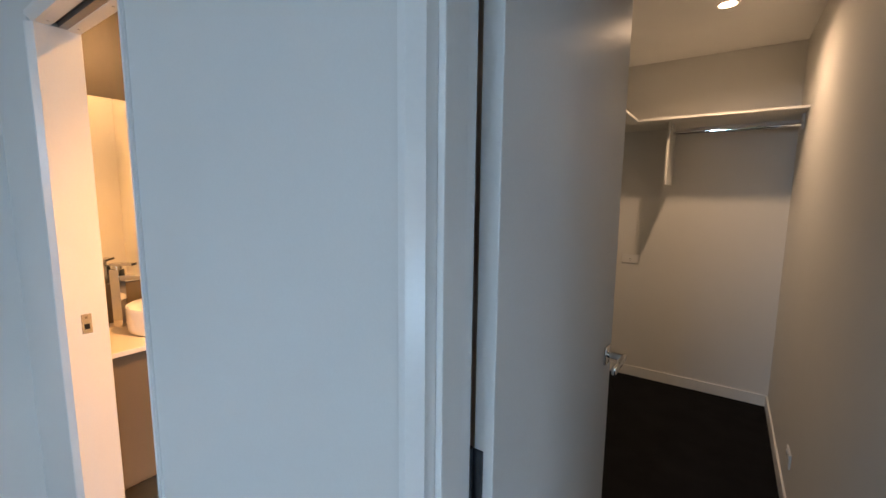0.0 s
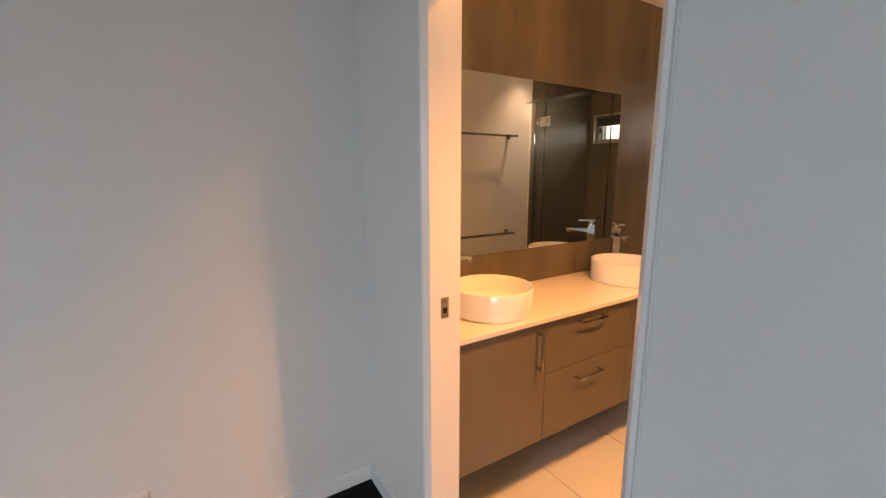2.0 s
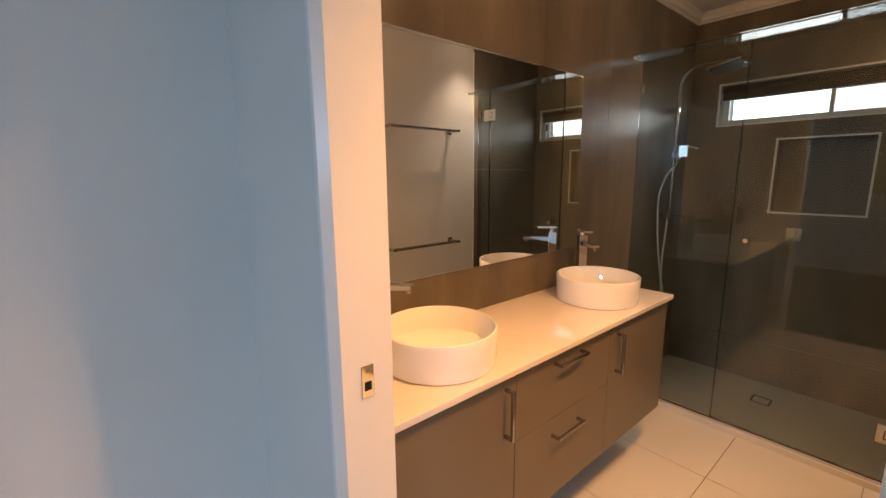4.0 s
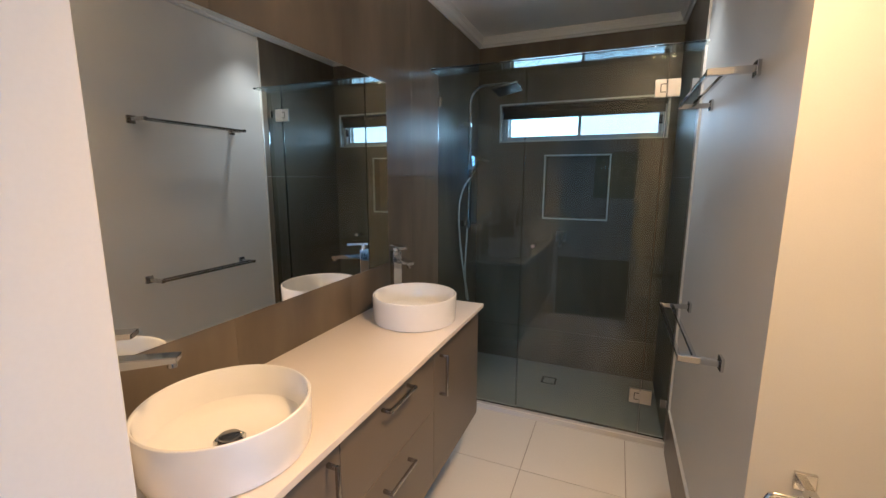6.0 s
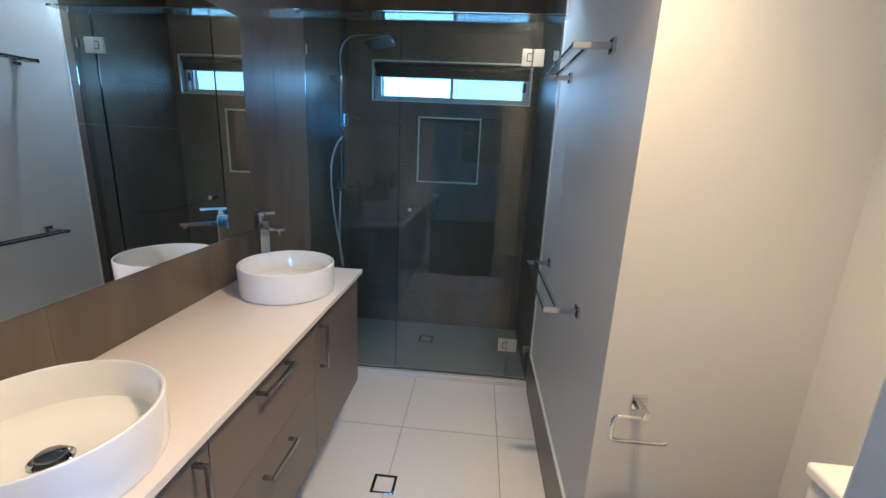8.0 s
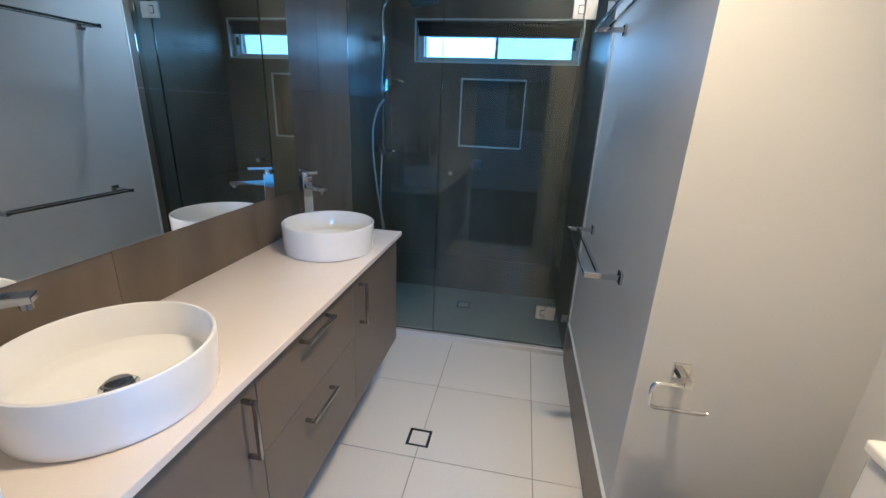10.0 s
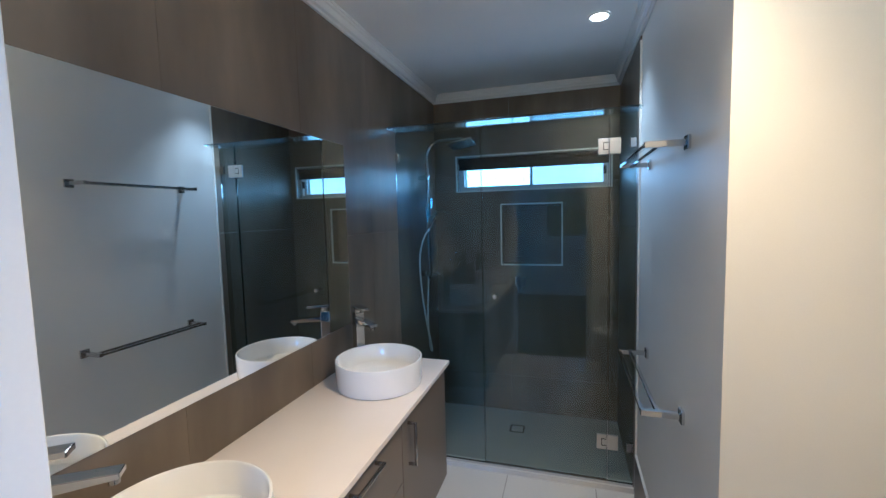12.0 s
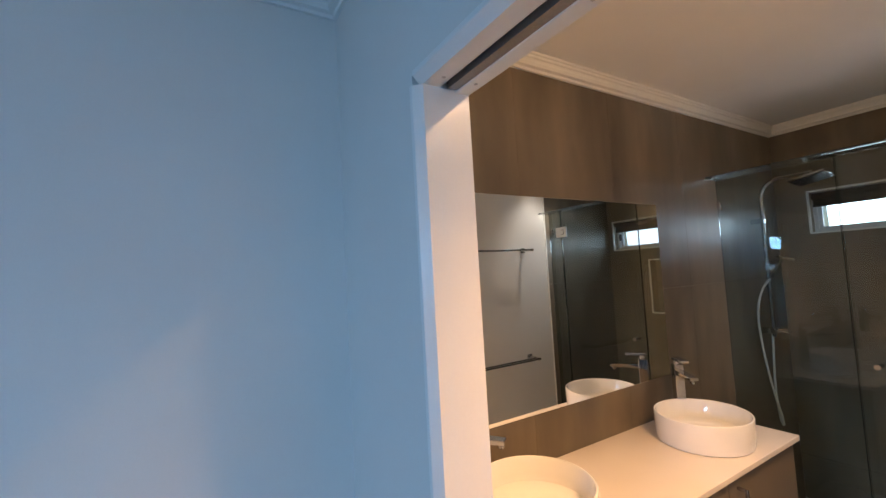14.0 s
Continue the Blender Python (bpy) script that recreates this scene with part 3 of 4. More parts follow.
def basin_mixer(cx, cy, turn=0):
    """A tall square mixer whose spout runs along +x."""
    ob = thing("basin_mixer", "tall square chrome mixer tap behind the basin", "tap", "vanity taps")
    body = bpart("body", (-0.021, -0.021, 0), (0.021, 0.021, 0.272), CHROME, ob, bevel=0.002)
    bm = bmesh.new()
    vs = box(bm, (0.016, -0.018, 0.222), (0.155, 0.018, 0.246), 0.0)
    for v in vs:
        if v.co.x > 0.1:
            v.co.z += -0.004 if v.co.z > 0.23 else 0.008
    bmesh.ops.bevel(bm, geom=list(bm.edges), offset=0.0015, segments=2, affect="EDGES")
    spout = part("spout", bm, CHROME, ob)
    bm = bmesh.new()
    cyl(bm, (0.140, 0, 0.216), (0.140, 0, 0.232), 0.010)
    part("aerator", bm, BRUSH, spout, smooth=True)
    bm = bmesh.new()
    cyl(bm, (0, 0, 0.272), (0, 0, 0.290), 0.014)
    part("cartridge", bm, CHROME, ob, smooth=True)
    bpart("lever", (-0.020, -0.019, 0.290), (0.080, 0.019, 0.302), CHROME, ob, bevel=0.002)
    ob.matrix_world = pose(cx, cy, CT, 0, 0, turn)
    return ob


basin_mixer(-2.198, 2.052, -36)
basin_mixer(-2.200, 0.800, 38)

mirror = thing("mirror", "large frameless wall mirror above the vanity", "mirror")
bpart("backing", (WX + 0.0005, SY1 + 0.004, 1.068), (WX + 0.003, 2.140, 1.934), DARKPL, mirror)
bpart("glass", (WX + 0.003, SY1 + 0.004, 1.068), (WX + 0.008, 2.140, 1.934), MIRROR, mirror, bevel=0.001)

# ---- towel rails and paper holder ----
def towel_rail(z):
    ob = thing("towel_rail", "square chrome double towel rail fixed to the wall", "towel rail", "towel rails")
    for y in (1.82, 2.455):
        arm = boxes("arm", CHROME, ((RX - 0.128, y - 0.010, z - 0.010), (RX - 0.010, y + 0.010, z + 0.010)), parent=ob, bevel=0.0015)
        bpart("wall_plate", (RX - 0.011, y - 0.022, z - 0.022), (RX, y + 0.022, z + 0.022), CHROME, arm, bevel=0.002)
    for dx in (0.122, 0.075):
        bpart("bar", (RX - dx - 0.006, 1.832, z - 0.006), (RX - dx + 0.006, 2.443, z + 0.006), CHROME, ob, bevel=0.001)
    return ob


towel_rail(1.795)
towel_rail(0.915)

paper = thing("toilet_roll_holder", "square chrome toilet roll holder on the nib wall", "toilet roll holder")
bpart("wall_plate", (-0.812, NY - 0.010, 0.766), (-0.768, NY, 0.810), CHROME, paper, bevel=0.002)
bpart("arm", (-0.800, NY - 0.062, 0.768), (-0.780, NY - 0.008, 0.790), CHROME, paper, bevel=0.0015)
bm = bmesh.new()
tube(bm, [(-0.785, NY - 0.056, 0.772), (-0.858, NY - 0.056, 0.772), (-0.870, NY - 0.056, 0.768), (-0.874, NY - 0.056, 0.757), (-0.874, NY - 0.056, 0.710), (-0.870, NY - 0.056, 0.699), (-0.858, NY - 0.056, 0.694), (-0.735, NY - 0.056, 0.694), (-0.722, NY - 0.056, 0.699)], 0.0055, 10)
part("loop", bm, CHROME, paper, smooth=True)

# ---- toilet ----
toilet = thing("toilet_suite", "white ceramic close-coupled toilet suite against the wall", "toilet")
TY = 1.004
bpart("cistern", (QX - 0.205, TY - 0.185, 0.39), (QX - 0.002, TY + 0.185, 0.832), CERAMIC, toilet, bevel=0.016)
lid = bpart("cistern_lid", (QX - 0.213, TY - 0.190, 0.835), (QX - 0.001, TY + 0.190, 0.868), CERAMIC, toilet, bevel=0.011)
bm = bmesh.new()
cyl(bm, (QX - 0.085, TY, 0.866), (QX - 0.085, TY, 0.875), 0.028, 32)
part("flush_button", bm, CHROME, lid, "chrome dual flush button", True)


def oval(bm, rings, seg=40):
    """Stacked ovals (centre x, half length, half width, z), capped at both ends."""
    made = []
    for cx, a, b, z in rings:
        made.append([bm.verts.new((cx + a * math.cos(2 * math.pi * j / seg), TY + b * math.sin(2 * math.pi * j / seg), z)) for j in range(seg)])
    for q0, q1 in zip(made, made[1:]):
        for j in range(seg):
            bm.faces.new((q0[j], q0[(j + 1) % seg], q1[(j + 1) % seg], q1[j]))
    bm.faces.new(made[0][::-1])
    bm.faces.new(made[-1])


bm = bmesh.new()
oval(bm, [(-0.70, 0.25, 0.12, 0.0), (-0.70, 0.25, 0.125, 0.15), (-0.745, 0.285, 0.165, 0.33), (-0.765, 0.292, 0.182, 0.385), (-0.765, 0.288, 0.18, 0.395)])
box(bm, (-0.70, TY - 0.15, 0.0), (QX - 0.004, TY + 0.15, 0.388), 0.02)
part("pan", bm, CERAMIC, toilet, smooth=True)
bm = bmesh.new()
oval(bm, [(-0.765, 0.288, 0.18, 0.397), (-0.765, 0.294, 0.186, 0.402), (-0.765, 0.294, 0.186, 0.432), (-0.765, 0.284, 0.176, 0.440)])
part("seat_lid", bm, PLASTIC, toilet, "white plastic seat and lid, closed", True)

# ---- shower ----
hob = structure(boxes("shower_hob", FTILE, ((WX, GY - 0.022, -0.006), (RX, GY + 0.05, 0.030)), bevel=0.001), "low cream tiled hob under the shower glass", "shower hob")
screen = thing("shower_screen", "frameless clear glass shower screen with a hinged door", "shower screen")
GB, GT = 0.048, 2.106
SX1, SX2 = -1.752, -1.045


def pane(name, x0, x1, z0, z1, parent):
    ob = bpart(name, (x0, GY - 0.005, z0), (x1, GY + 0.005, z1), GLASS, parent, "clear toughened glass with polished edges", bevel=0.0006)
    ob.visible_shadow = False
    return ob


pane("fixed_panel", WX + 0.003, SX1 - 0.002, GB, GT, screen)
glass_door = pane("glass_door", SX1 + 0.002, SX2 - 0.003, GB + 0.006, GT, screen)
pane("fixed_panel", SX2 + 0.003, RX - 0.012, GB, GT, screen)
for ex, owner in ((SX1 - 0.0035, screen), (SX1 + 0.002, glass_door), (SX2 - 0.0045, glass_door), (SX2 + 0.003, screen)):
    bpart("polished_edge", (ex, GY - 0.0052, GB + 0.006), (ex + 0.0015, GY + 0.0052, GT), GLASS_EDGE, owner, "dark green polished glass edge")
header = bpart("header_glass", (WX + 0.003, GY - 0.118, GT + 0.001), (RX - 0.002, GY + 0.012, GT + 0.011), GLASS, screen, "flat glass brace along the top", bevel=0.0006)
header.visible_shadow = False
bpart("bottom_channel", (WX + 0.002, GY - 0.009, 0.030), (RX - 0.010, GY + 0.009, 0.046), CHROME, screen, "chrome channel under the glass", bevel=0.001)
for hz in (1.895, 0.235):
    bm = bmesh.new()
    box(bm, (SX2 - 0.058, GY - 0.012, hz), (SX2 - 0.006, GY + 0.012, hz + 0.085), 0.002)
    box(bm, (SX2 - 0.002, GY - 0.012, hz), (SX2 + 0.056, GY + 0.012, hz + 0.085), 0.002)
    cyl(bm, (SX2 - 0.004, GY, hz + 0.018), (SX2 - 0.004, GY, hz + 0.067), 0.008, 14)
    hinge = part("hinge", bm, SATIN, screen, "square chrome glass hinge")
    boxes("hinge_slot", DARKMETAL, ((SX2 - 0.034, GY - 0.0135, hz + 0.022), (SX2 - 0.030, GY - 0.012, hz + 0.064)), ((SX2 - 0.030, GY - 0.0135, hz + 0.060), (SX2 - 0.007, GY - 0.012, hz + 0.064)), ((SX2 - 0.030, GY - 0.0135, hz + 0.022), (SX2 - 0.007, GY - 0.012, hz + 0.026)), parent=hinge)
for wx, hz in ((WX + 0.001, 1.925), (RX - 0.046, 1.925), (RX - 0.046, 0.235)):
    bpart("wall_clip", (wx, GY - 0.012, hz), (wx + (0.02 if wx < -2 else 0.035), GY + 0.012, hz + 0.05), CHROME, screen, bevel=0.002)
bm = bmesh.new()
cyl(bm, (SX1 + 0.075, GY - 0.034, 1.10), (SX1 + 0.075, GY + 0.034, 1.10), 0.009, 20)
cyl(bm, (SX1 + 0.075, GY - 0.036, 1.10), (SX1 + 0.075, GY - 0.018, 1.10), 0.012, 20)
part("door_knob", bm, BRUSH, glass_door, "round chrome knob", True)

shower_set = thing("shower_set", "chrome shower column with square rain head and hand shower", "shower")
RXX, RYY = WX + 0.065, 3.20
bm = bmesh.new()
tube(bm, [(RXX, RYY, 1.13), (RXX, RYY, 1.5), (RXX, RYY, 1.9)] + [(RXX + 0.11 - 0.11 * math.cos(a), RYY, 2.0 + 0.115 * math.sin(a)) for a in [radians(10 * k) for k in range(10)]] + [(RXX + 0.27, RYY, 2.117)], 0.0105, 14)
tube(bm, [(RXX + 0.262, RYY, 2.118), (RXX + 0.264, RYY, 2.095)], 0.011, 12)
part("riser", bm, BRUSH, shower_set, smooth=True)
bm = bmesh.new()
box(bm, (-0.088, -0.088, -0.006), (0.088, 0.088, 0.006), 0.003)
head = part("rain_head", bm, CHROME, shower_set, "square chrome rain head", True)
head.matrix_local = pose(RXX + 0.262, RYY, 2.080, -5, -11, 0)
bpart("nozzle_plate", (-0.083, -0.083, -0.0075), (0.083, 0.083, -0.006), RUBBER, head)
for a in range(7):
    for b in range(7):
        bpart("nozzle", (-0.072 + a * 0.024 - 0.0026, -0.072 + b * 0.024 - 0.0026, -0.0095), (-0.072 + a * 0.024 + 0.0026, -0.072 + b * 0.024 + 0.0026, -0.0055), BRUSH, head)
boxes("wall_bracket", CHROME, ((WX, RYY - 0.016, 1.845), (RXX + 0.012, RYY + 0.016, 1.877)), parent=shower_set, bevel=0.002)
boxes("slider", CHROME, ((RXX - 0.014, RYY - 0.018, 1.55), (RXX + 0.05, RYY + 0.018, 1.585)), parent=shower_set, bevel=0.003)
bm = bmesh.new()
tube(bm, [(RXX + 0.02, RYY - 0.03, 1.50), (RXX + 0.055, RYY - 0.03, 1.56), (RXX + 0.085, RYY - 0.03, 1.605)], 0.011, 12)
hand = part("hand_shower", bm, CHROME, shower_set, "chrome hand shower", True)
bm = bmesh.new()
box(bm, (-0.045, -0.022, -0.007), (0.045, 0.022, 0.007), 0.003)
face = part("spray_face", bm, CHROME, hand, smooth=True)
face.matrix_local = pose(RXX + 0.115, RYY - 0.03, 1.618, 0, 18, 0)
boxes("diverter", CHROME, ((WX, RYY - 0.02, 1.15), (RXX + 0.015, RYY + 0.02, 1.185)), ((RXX - 0.01, RYY - 0.012, 1.158), (RXX + 0.085, RYY + 0.012, 1.176)), parent=shower_set, bevel=0.002)
bm = bmesh.new()
tube(bm, smooth_curve([(RXX + 0.018, RYY - 0.03, 1.495), (RXX - 0.02, RYY - 0.06, 1.42), (RXX - 0.045, RYY - 0.08, 1.28), (RXX - 0.035, RYY - 0.08, 1.05), (RXX - 0.005, RYY - 0.07, 0.80), (RXX + 0.015, RYY - 0.05, 0.66), (RXX + 0.012, RYY - 0.03, 0.60), (RXX - 0.01, RYY - 0.01, 0.64), (RXX - 0.022, RYY, 0.85), (RXX - 0.008, RYY, 1.15)], 10), 0.0065, 10)
part("hose", bm, TRIM, shower_set, "chrome flexible hose", True)

shower_mixer = thing("shower_mixer", "square chrome shower mixer on the tiled wall", "tap")
bpart("plate", (-1.655, BY - 0.010, 1.02), (-1.575, BY, 1.10), CHROME, shower_mixer, bevel=0.003)
boxes("lever", CHROME, ((-1.632, BY - 0.055, 1.062), (-1.598, BY - 0.008, 1.092)), ((-1.628, BY - 0.075, 0.985), (-1.602, BY - 0.045, 1.09)), parent=shower_mixer, bevel=0.003)

niche_trim = structure(new("niche_trim"), "silver metal edge trim round the shower niche", "trim")
tw = 0.011
for lo, hi in (((NX0 - tw, BY - 0.002, NZ0 - tw), (NX0, BY + 0.098, NZ1 + tw)), ((NX1, BY - 0.002, NZ0 - tw), (NX1 + tw, BY + 0.098, NZ1 + tw)), ((NX0, BY - 0.002, NZ0 - tw), (NX1, BY + 0.010, NZ0)), ((NX0, BY - 0.002, NZ1), (NX1, BY + 0.010, NZ1 + tw))):
    bpart("trim_bar", lo, (hi[0], BY + 0.010, hi[2]), TRIM, niche_trim)

window_1 = structure(new("window_1"), "white aluminium sliding window high in the shower wall", "window")
for lo, hi in (((VX0 - tw, BY - 0.002, VZ0 - tw), (VX0, BY + 0.010, VZ1 + tw)), ((VX1, BY - 0.002, VZ0 - tw), (VX1 + tw, BY + 0.010, VZ1 + tw)), ((VX0, BY - 0.002, VZ0 - tw), (VX1, BY + 0.010, VZ0)), ((VX0, BY - 0.002, VZ1), (VX1, BY + 0.010, VZ1 + tw))):
    bpart("trim_bar", lo, hi, TRIM, window_1)
WY = BY + 0.055
for lo, hi in (((VX0, WY, VZ0), (VX0 + 0.022, WY + 0.055, VZ1)), ((VX1 - 0.022, WY, VZ0), (VX1, WY + 0.055, VZ1)), ((VX0 + 0.022, WY, VZ0), (VX1 - 0.022, WY + 0.055, VZ0 + 0.018)), ((VX0 + 0.022, WY, VZ1 - 0.02), (VX1 - 0.022, WY + 0.055, VZ1))):
    bpart("window_frame", lo, hi, ALU, window_1, bevel=0.001)
MX = -1.535
for x0, x1, yy in ((VX0 + 0.022, MX + 0.012, WY + 0.008), (MX - 0.012, VX1 - 0.022, WY + 0.030)):
    sash = boxes("sash", ALU, ((x0, yy, VZ0 + 0.018), (x0 + 0.022, yy + 0.018, VZ1 - 0.02)), ((x1 - 0.022, yy, VZ0 + 0.018), (x1, yy + 0.018, VZ1 - 0.02)),
                 ((x0 + 0.022, yy, VZ0 + 0.018), (x1 - 0.022, yy + 0.018, VZ0 + 0.034)), ((x0 + 0.022, yy, VZ1 - 0.036), (x1 - 0.022, yy + 0.018, VZ1 - 0.02)), parent=window_1)
    p = bpart("pane", (x0 + 0.020, yy + 0.006, VZ0 + 0.030), (x1 - 0.020, yy + 0.010, VZ1 - 0.03), PANE if x0 < -2 else DIMMED_PANE, sash)
    p.visible_shadow = False
bpart("latch", (VX1 - 0.048, WY - 0.012, 1.865), (VX1 - 0.026, WY + 0.002, 1.925), DARKPL, window_1, "dark window latch", bevel=0.002)
blind = thing("roller_blind", "charcoal roller blind drawn partly down the shower window", "blind")
bpart("fabric", (VX0 + 0.014, BY + 0.018, 1.952), (VX1 - 0.014, BY + 0.0205, 2.008), BLIND, blind)
bm = bmesh.new()
cyl(bm, (VX0 + 0.010, BY + 0.030, 2.012), (VX1 - 0.010, BY + 0.030, 2.012), 0.022, 24)
part("roll", bm, BLIND, blind, smooth=True)
bpart("bottom_rail", (VX0 + 0.014, BY + 0.014, 1.941), (VX1 - 0.014, BY + 0.023, 1.953), BLIND, blind, bevel=0.001)


def floor_waste(cx, cy, z, s=0.105):
    ob = thing("floor_waste", "square chrome tile-insert floor waste", "floor drain", "floor wastes")
    h = s / 2
    boxes("rim", CHROME, ((cx - h, cy - h, z - 0.004), (cx - h + 0.006, cy + h, z + 0.002)), ((cx + h - 0.006, cy - h, z - 0.004), (cx + h, cy + h, z + 0.002)),
          ((cx - h + 0.006, cy - h, z - 0.004), (cx + h - 0.006, cy - h + 0.006, z + 0.002)), ((cx - h + 0.006, cy + h - 0.006, z - 0.004), (cx + h - 0.006, cy + h, z + 0.002)), parent=ob)
    bpart("gap", (cx - h + 0.006, cy - h + 0.006, z - 0.004), (cx + h - 0.006, cy + h - 0.006, z - 0.001), DARKMETAL, ob)
    bpart("tile_insert", (cx - h + 0.013, cy - h + 0.013, z - 0.004), (cx + h - 0.013, cy + h - 0.013, z + 0.001), FTILE if z < 0.01 else STILE, ob)
    return ob


floor_waste(-1.622, 1.889, 0.001)
floor_waste(-1.618, 3.30, 0.013)

# ---- ceiling lights ----
def downlight(x, y):
    ob = thing("downlight", "round recessed white ceiling downlight, switched on", "downlight")
    bm = bmesh.new()
    lathe(bm, [(0.042, CH - 0.003), (0.050, CH - 0.006), (0.055, CH - 0.003), (0.055, CH - 0.0005)], (x, y), 48)
    part("rim", bm, PLASTIC, ob, smooth=True)
    bm = bmesh.new()
    lathe(bm, [(0.0, CH - 0.003), (0.042, CH - 0.003)], (x, y), 40)
    part("diffuser", bm, GLOW, ob)
    return ob


downlight(-1.113, 2.60)
downlight(0.02, 2.92)
heater = thing("bathroom_heater_light", "white ceiling heater unit with glowing heat lamps", "heat lamp")
bpart("panel", (-1.135, 1.055, CH - 0.03), (-0.785, 1.255, CH - 0.001), PLASTIC, heater, bevel=0.006)
for lx, ly in ((-1.04, 1.165), (-0.96, 1.135), (-0.885, 1.165)):
    bm = bmesh.new()
    lathe(bm, [(0.0, CH - 0.056), (0.008, CH - 0.0545), (0.013, CH - 0.050), (0.015, CH - 0.043), (0.013, CH - 0.036), (0.010, CH - 0.028)], (lx, ly), 32)
    part("bulb", bm, BULB, heater, "glowing frosted bulb", True)


# ---- bedroom window and garden ----
window_2 = structure(new("window_2"), "white aluminium bedroom window looking onto trees", "window")


def glazing(parent, u0, u1, z0, z1, mullions, put):
    """Frame, mullions and panes of a window; put(u, depth, z) turns them into the wall."""
    def bar(name, a, b, material):
        p, q = put(*a), put(*b)
        return bpart(name, [min(k) for k in zip(p, q)], [max(k) for k in zip(p, q)], material, parent)

    for a, b in (((u0, 0.03, z0), (u0 + 0.04, 0.09, z1)), ((u1 - 0.04, 0.03, z0), (u1, 0.09, z1)), ((u0 + 0.04, 0.03, z0), (u1 - 0.04, 0.09, z0 + 0.04)), ((u0 + 0.04, 0.03, z1 - 0.04), (u1 - 0.04, 0.09, z1))):
        bar("window_frame", a, b, ALU)
    for m in mullions:
        bar("mullion", (m - 0.025, 0.035, z0 + 0.04), (m + 0.025, 0.085, z1 - 0.04), ALU)
    cuts = [u0 + 0.04, *[q for m in mullions for q in (m - 0.025, m + 0.025)], u1 - 0.04]
    for a, b in zip(cuts[::2], cuts[1::2]):
        bar("pane", (a, 0.057, z0 + 0.04), (b, 0.062, z1 - 0.04), PANE).visible_shadow = False


glazing(window_2, BW0, BW1, BZ0, BZ1, [], lambda u, d, z: (u, BSY - d, z))
# Unseen glazed door, added where the east fill lamp stands.
added_glazed_door = structure(new("added_glazed_door"), "unseen white aluminium glazed sliding door, added for the east fill light", "glazed door")
glazing(added_glazed_door, GD0, GD1, 0.0, GZ1, [-1.85], lambda u, d, z: (BEX + d, u, z))
bm = bmesh.new()
bmesh.ops.create_grid(bm, x_segments=2, y_segments=2, size=400)
ground = part("ground", bm, GRASS)
ground.location = (0, 0, -0.35)
structure(ground, "green lawn outside the house", "ground")


def tree(x, y, height, seed):
    rnd = random.Random(seed)
    ob = thing("tree", "leafy green garden tree outside the bedroom window", "tree", "garden trees")
    bm = bmesh.new()
    tips = []
    top = Vector((x + rnd.uniform(-0.2, 0.2), y, height * 0.7))
    tube(bm, [(x, y, -0.36), (x + 0.05, y, height * 0.35), top], 0.07, 8)
    for k in range(9):
        a, z = rnd.uniform(0, 6.28), rnd.uniform(0.3, 0.7) * height
        base = Vector((x, y, z))
        tip = base + Vector((math.cos(a), math.sin(a), 0.5)) * rnd.uniform(0.5, 1.1)
        tube(bm, [base, (base + tip) / 2 + Vector((0, 0, 0.08)), tip], 0.025, 6)
        tips.append(tip)
    tips.append(top)
    part("trunk", bm, BARK, ob)
    verts, faces = [], []
    for tip in tips:
        for _ in range(230):
            c = tip + Vector((rnd.gauss(0, 0.36), rnd.gauss(0, 0.36), rnd.gauss(0, 0.34)))
            d = Vector((rnd.uniform(-1, 1), rnd.uniform(-1, 1), rnd.uniform(-1, 0.4))).normalized()
            s = d.cross(Vector((rnd.uniform(-1, 1), rnd.uniform(-1, 1), rnd.uniform(-1, 1)))).normalized()
            ln, wd, n = rnd.uniform(0.06, 0.12), rnd.uniform(0.02, 0.035), len(verts)
            verts += [c, c + d * ln * 0.5 + s * wd, c + d * ln, c + d * ln * 0.5 - s * wd]
            faces.append((n, n + 1, n + 2, n + 3))
    me = bpy.data.meshes.new("crown")
    me.from_pydata([tuple(v) for v in verts], [], faces)
    me.materials.append(LEAF)
    crown = new("crown", me)
    crown.parent = ob
    return ob


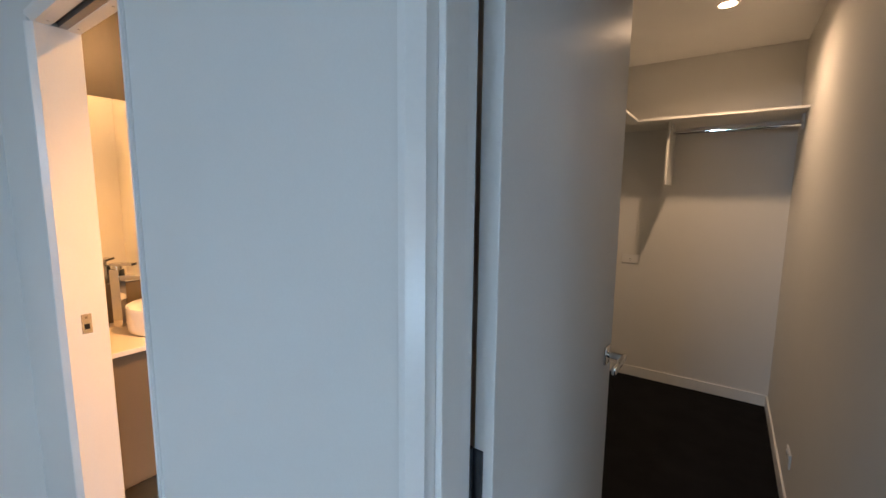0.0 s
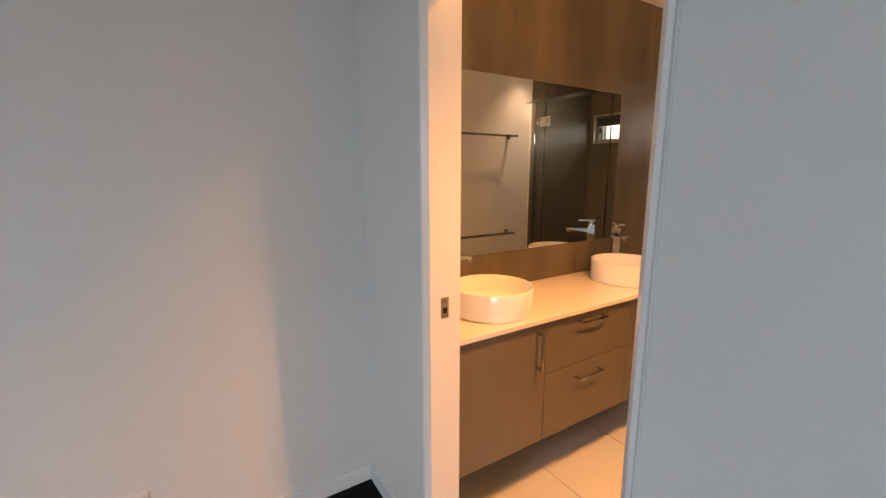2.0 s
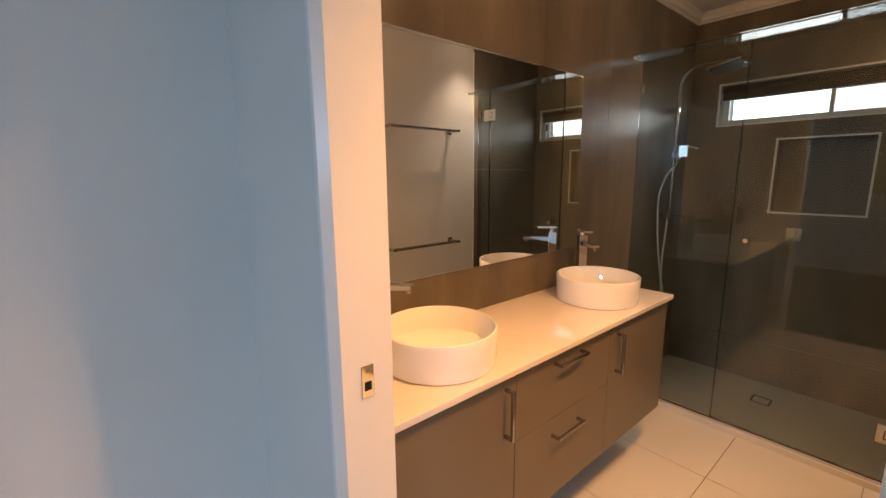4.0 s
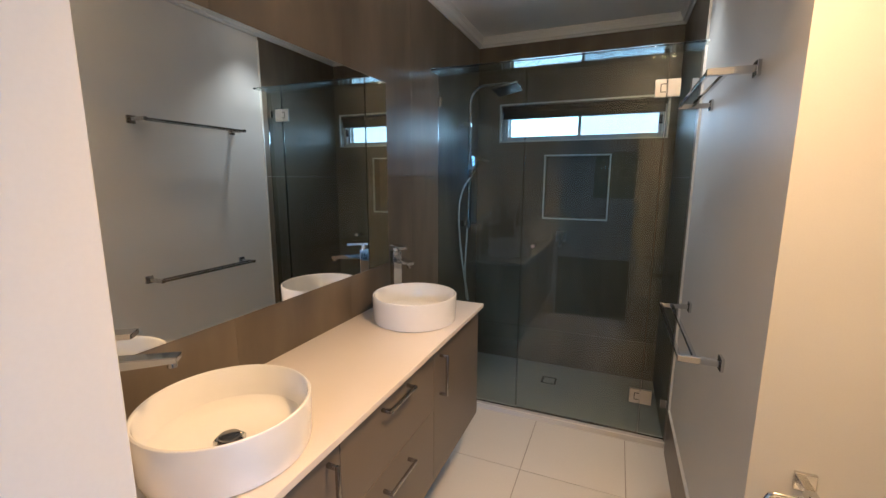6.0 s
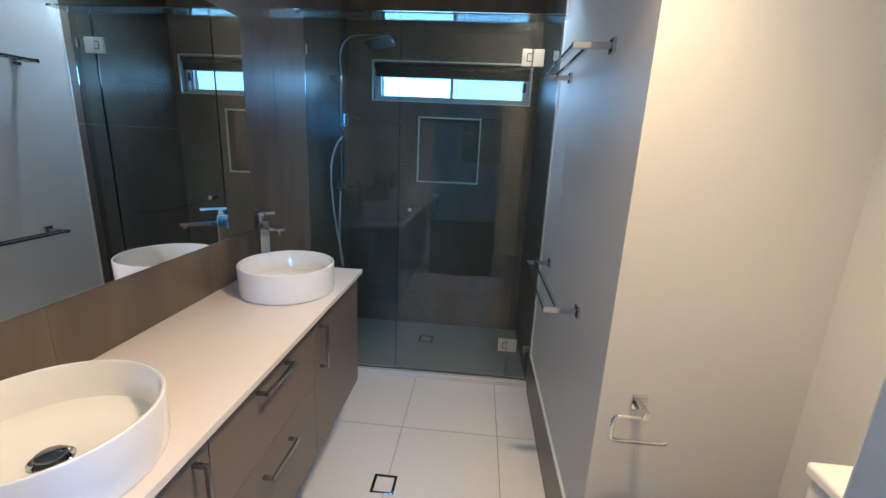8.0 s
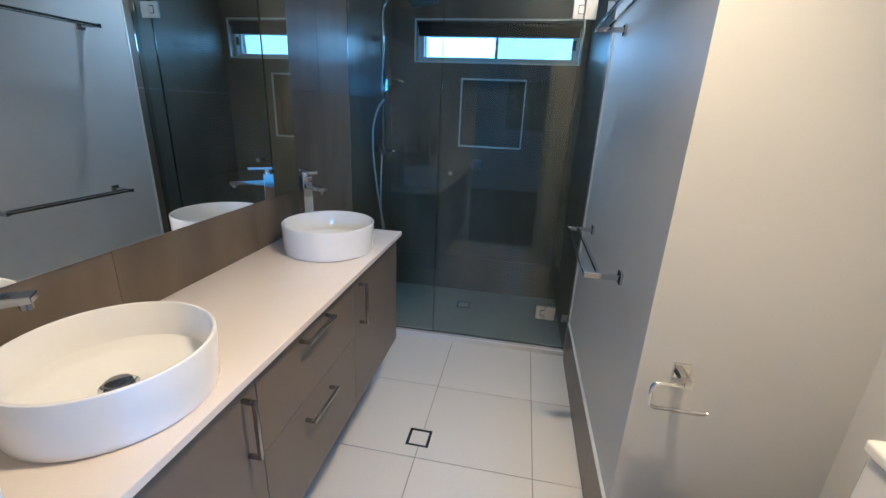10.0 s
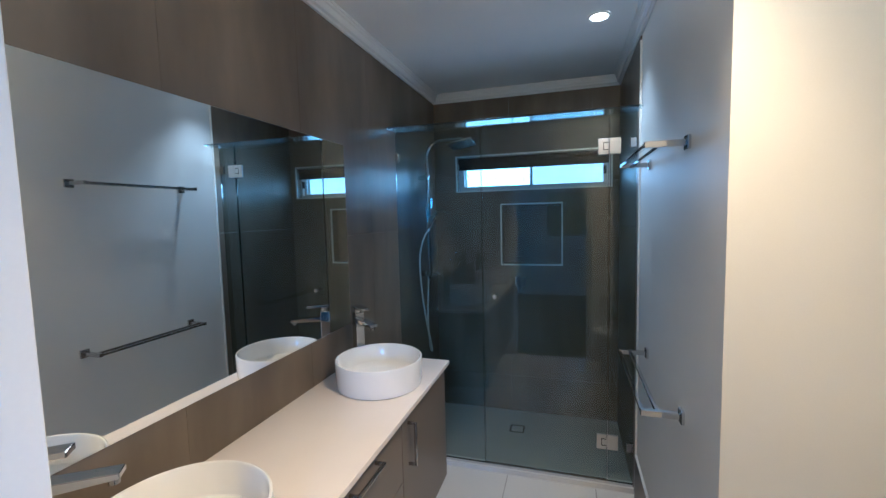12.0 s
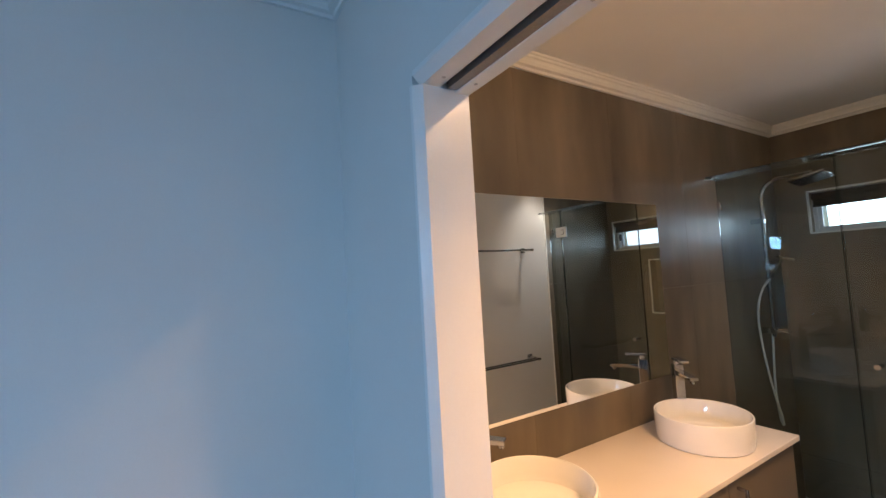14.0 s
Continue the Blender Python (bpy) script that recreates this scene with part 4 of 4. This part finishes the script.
for k, (tx, ty, th) in enumerate(((-1.9, -5.2, 3.2), (-0.6, -5.8, 3.6), (0.9, -5.3, 3.0), (-3.2, -6.0, 3.6), (2.3, -6.2, 3.4))):
    tree(tx, ty, th, 11 + k)

# ---- tiles ----
tiled(wall_vanity, "x", WX, -0.008, (SY1, BY), (0.0, CH), 1.22, 0.30, 0.60, [], WTILE, step_v=1.2, gap_v=0.0026)
tiled(wall_shower_back, "y", BY, 0.008, (WX, RX - 0.008), (0.012, CH), WX, 0.30, 0.60, [(NX0 - tw, NX1 + tw, NZ0 - tw, NZ1 + tw), (VX0 - tw, VX1 + tw, VZ0 - tw, VZ1 + tw)], WTILE, step_v=1.2, gap_v=0.0026)
tiled(wall_shower_back, "y", BY + 0.092, 0.006, (NX0, NX1), (NZ0, NZ1), NX0 - 0.1, NZ0 - 0.1, 0.8, [], WTILE)
tiled(wall_rails, "x", RX - 0.008, 0.008, (2.735, BY), (0.012, CH), 3.335, 0.30, 0.60, [], WTILE, step_v=1.2, gap_v=0.0026)
structure(bpart("trim_tile_edge", (RX - 0.010, 2.727, 0.0), (RX, 2.735, CH - 0.09), TRIM), "silver metal trim along the edge of the tiles", "trim")
tiled(floor_bath, "z", 0.0, -0.006, (WX, QX), (SY0 + 0.06, GY - 0.022), -1.613, 2.28, 0.505, [(RX, QX, NY, 3.6), (-1.674, -1.570, 1.837, 1.941)], FTILE, gap=0.004)
tiled(floor_bath, "z", 0.012, -0.018, (WX, RX), (GY + 0.05, BY), WX, GY + 0.05, 1.6, [(-1.670, -1.566, 3.248, 3.352)], STILE, gap=0.004)
SKH = 0.245
for nm, plane, at, dep, u, u0 in (("x", "x", RX - 0.010, 0.010, (NY - 0.010, 2.727), 2.28),):
    tiled(wall_rails, plane, at, dep, u, (0.0, SKH), u0, 0.0, 0.505, [], SKTILE, step_v=0.3)
structure(bpart("trim_skirting", (RX - 0.011, NY - 0.011, SKH), (RX, 2.727, SKH + 0.008), TRIM), "silver metal trim on top of the skirting tiles", "trim")
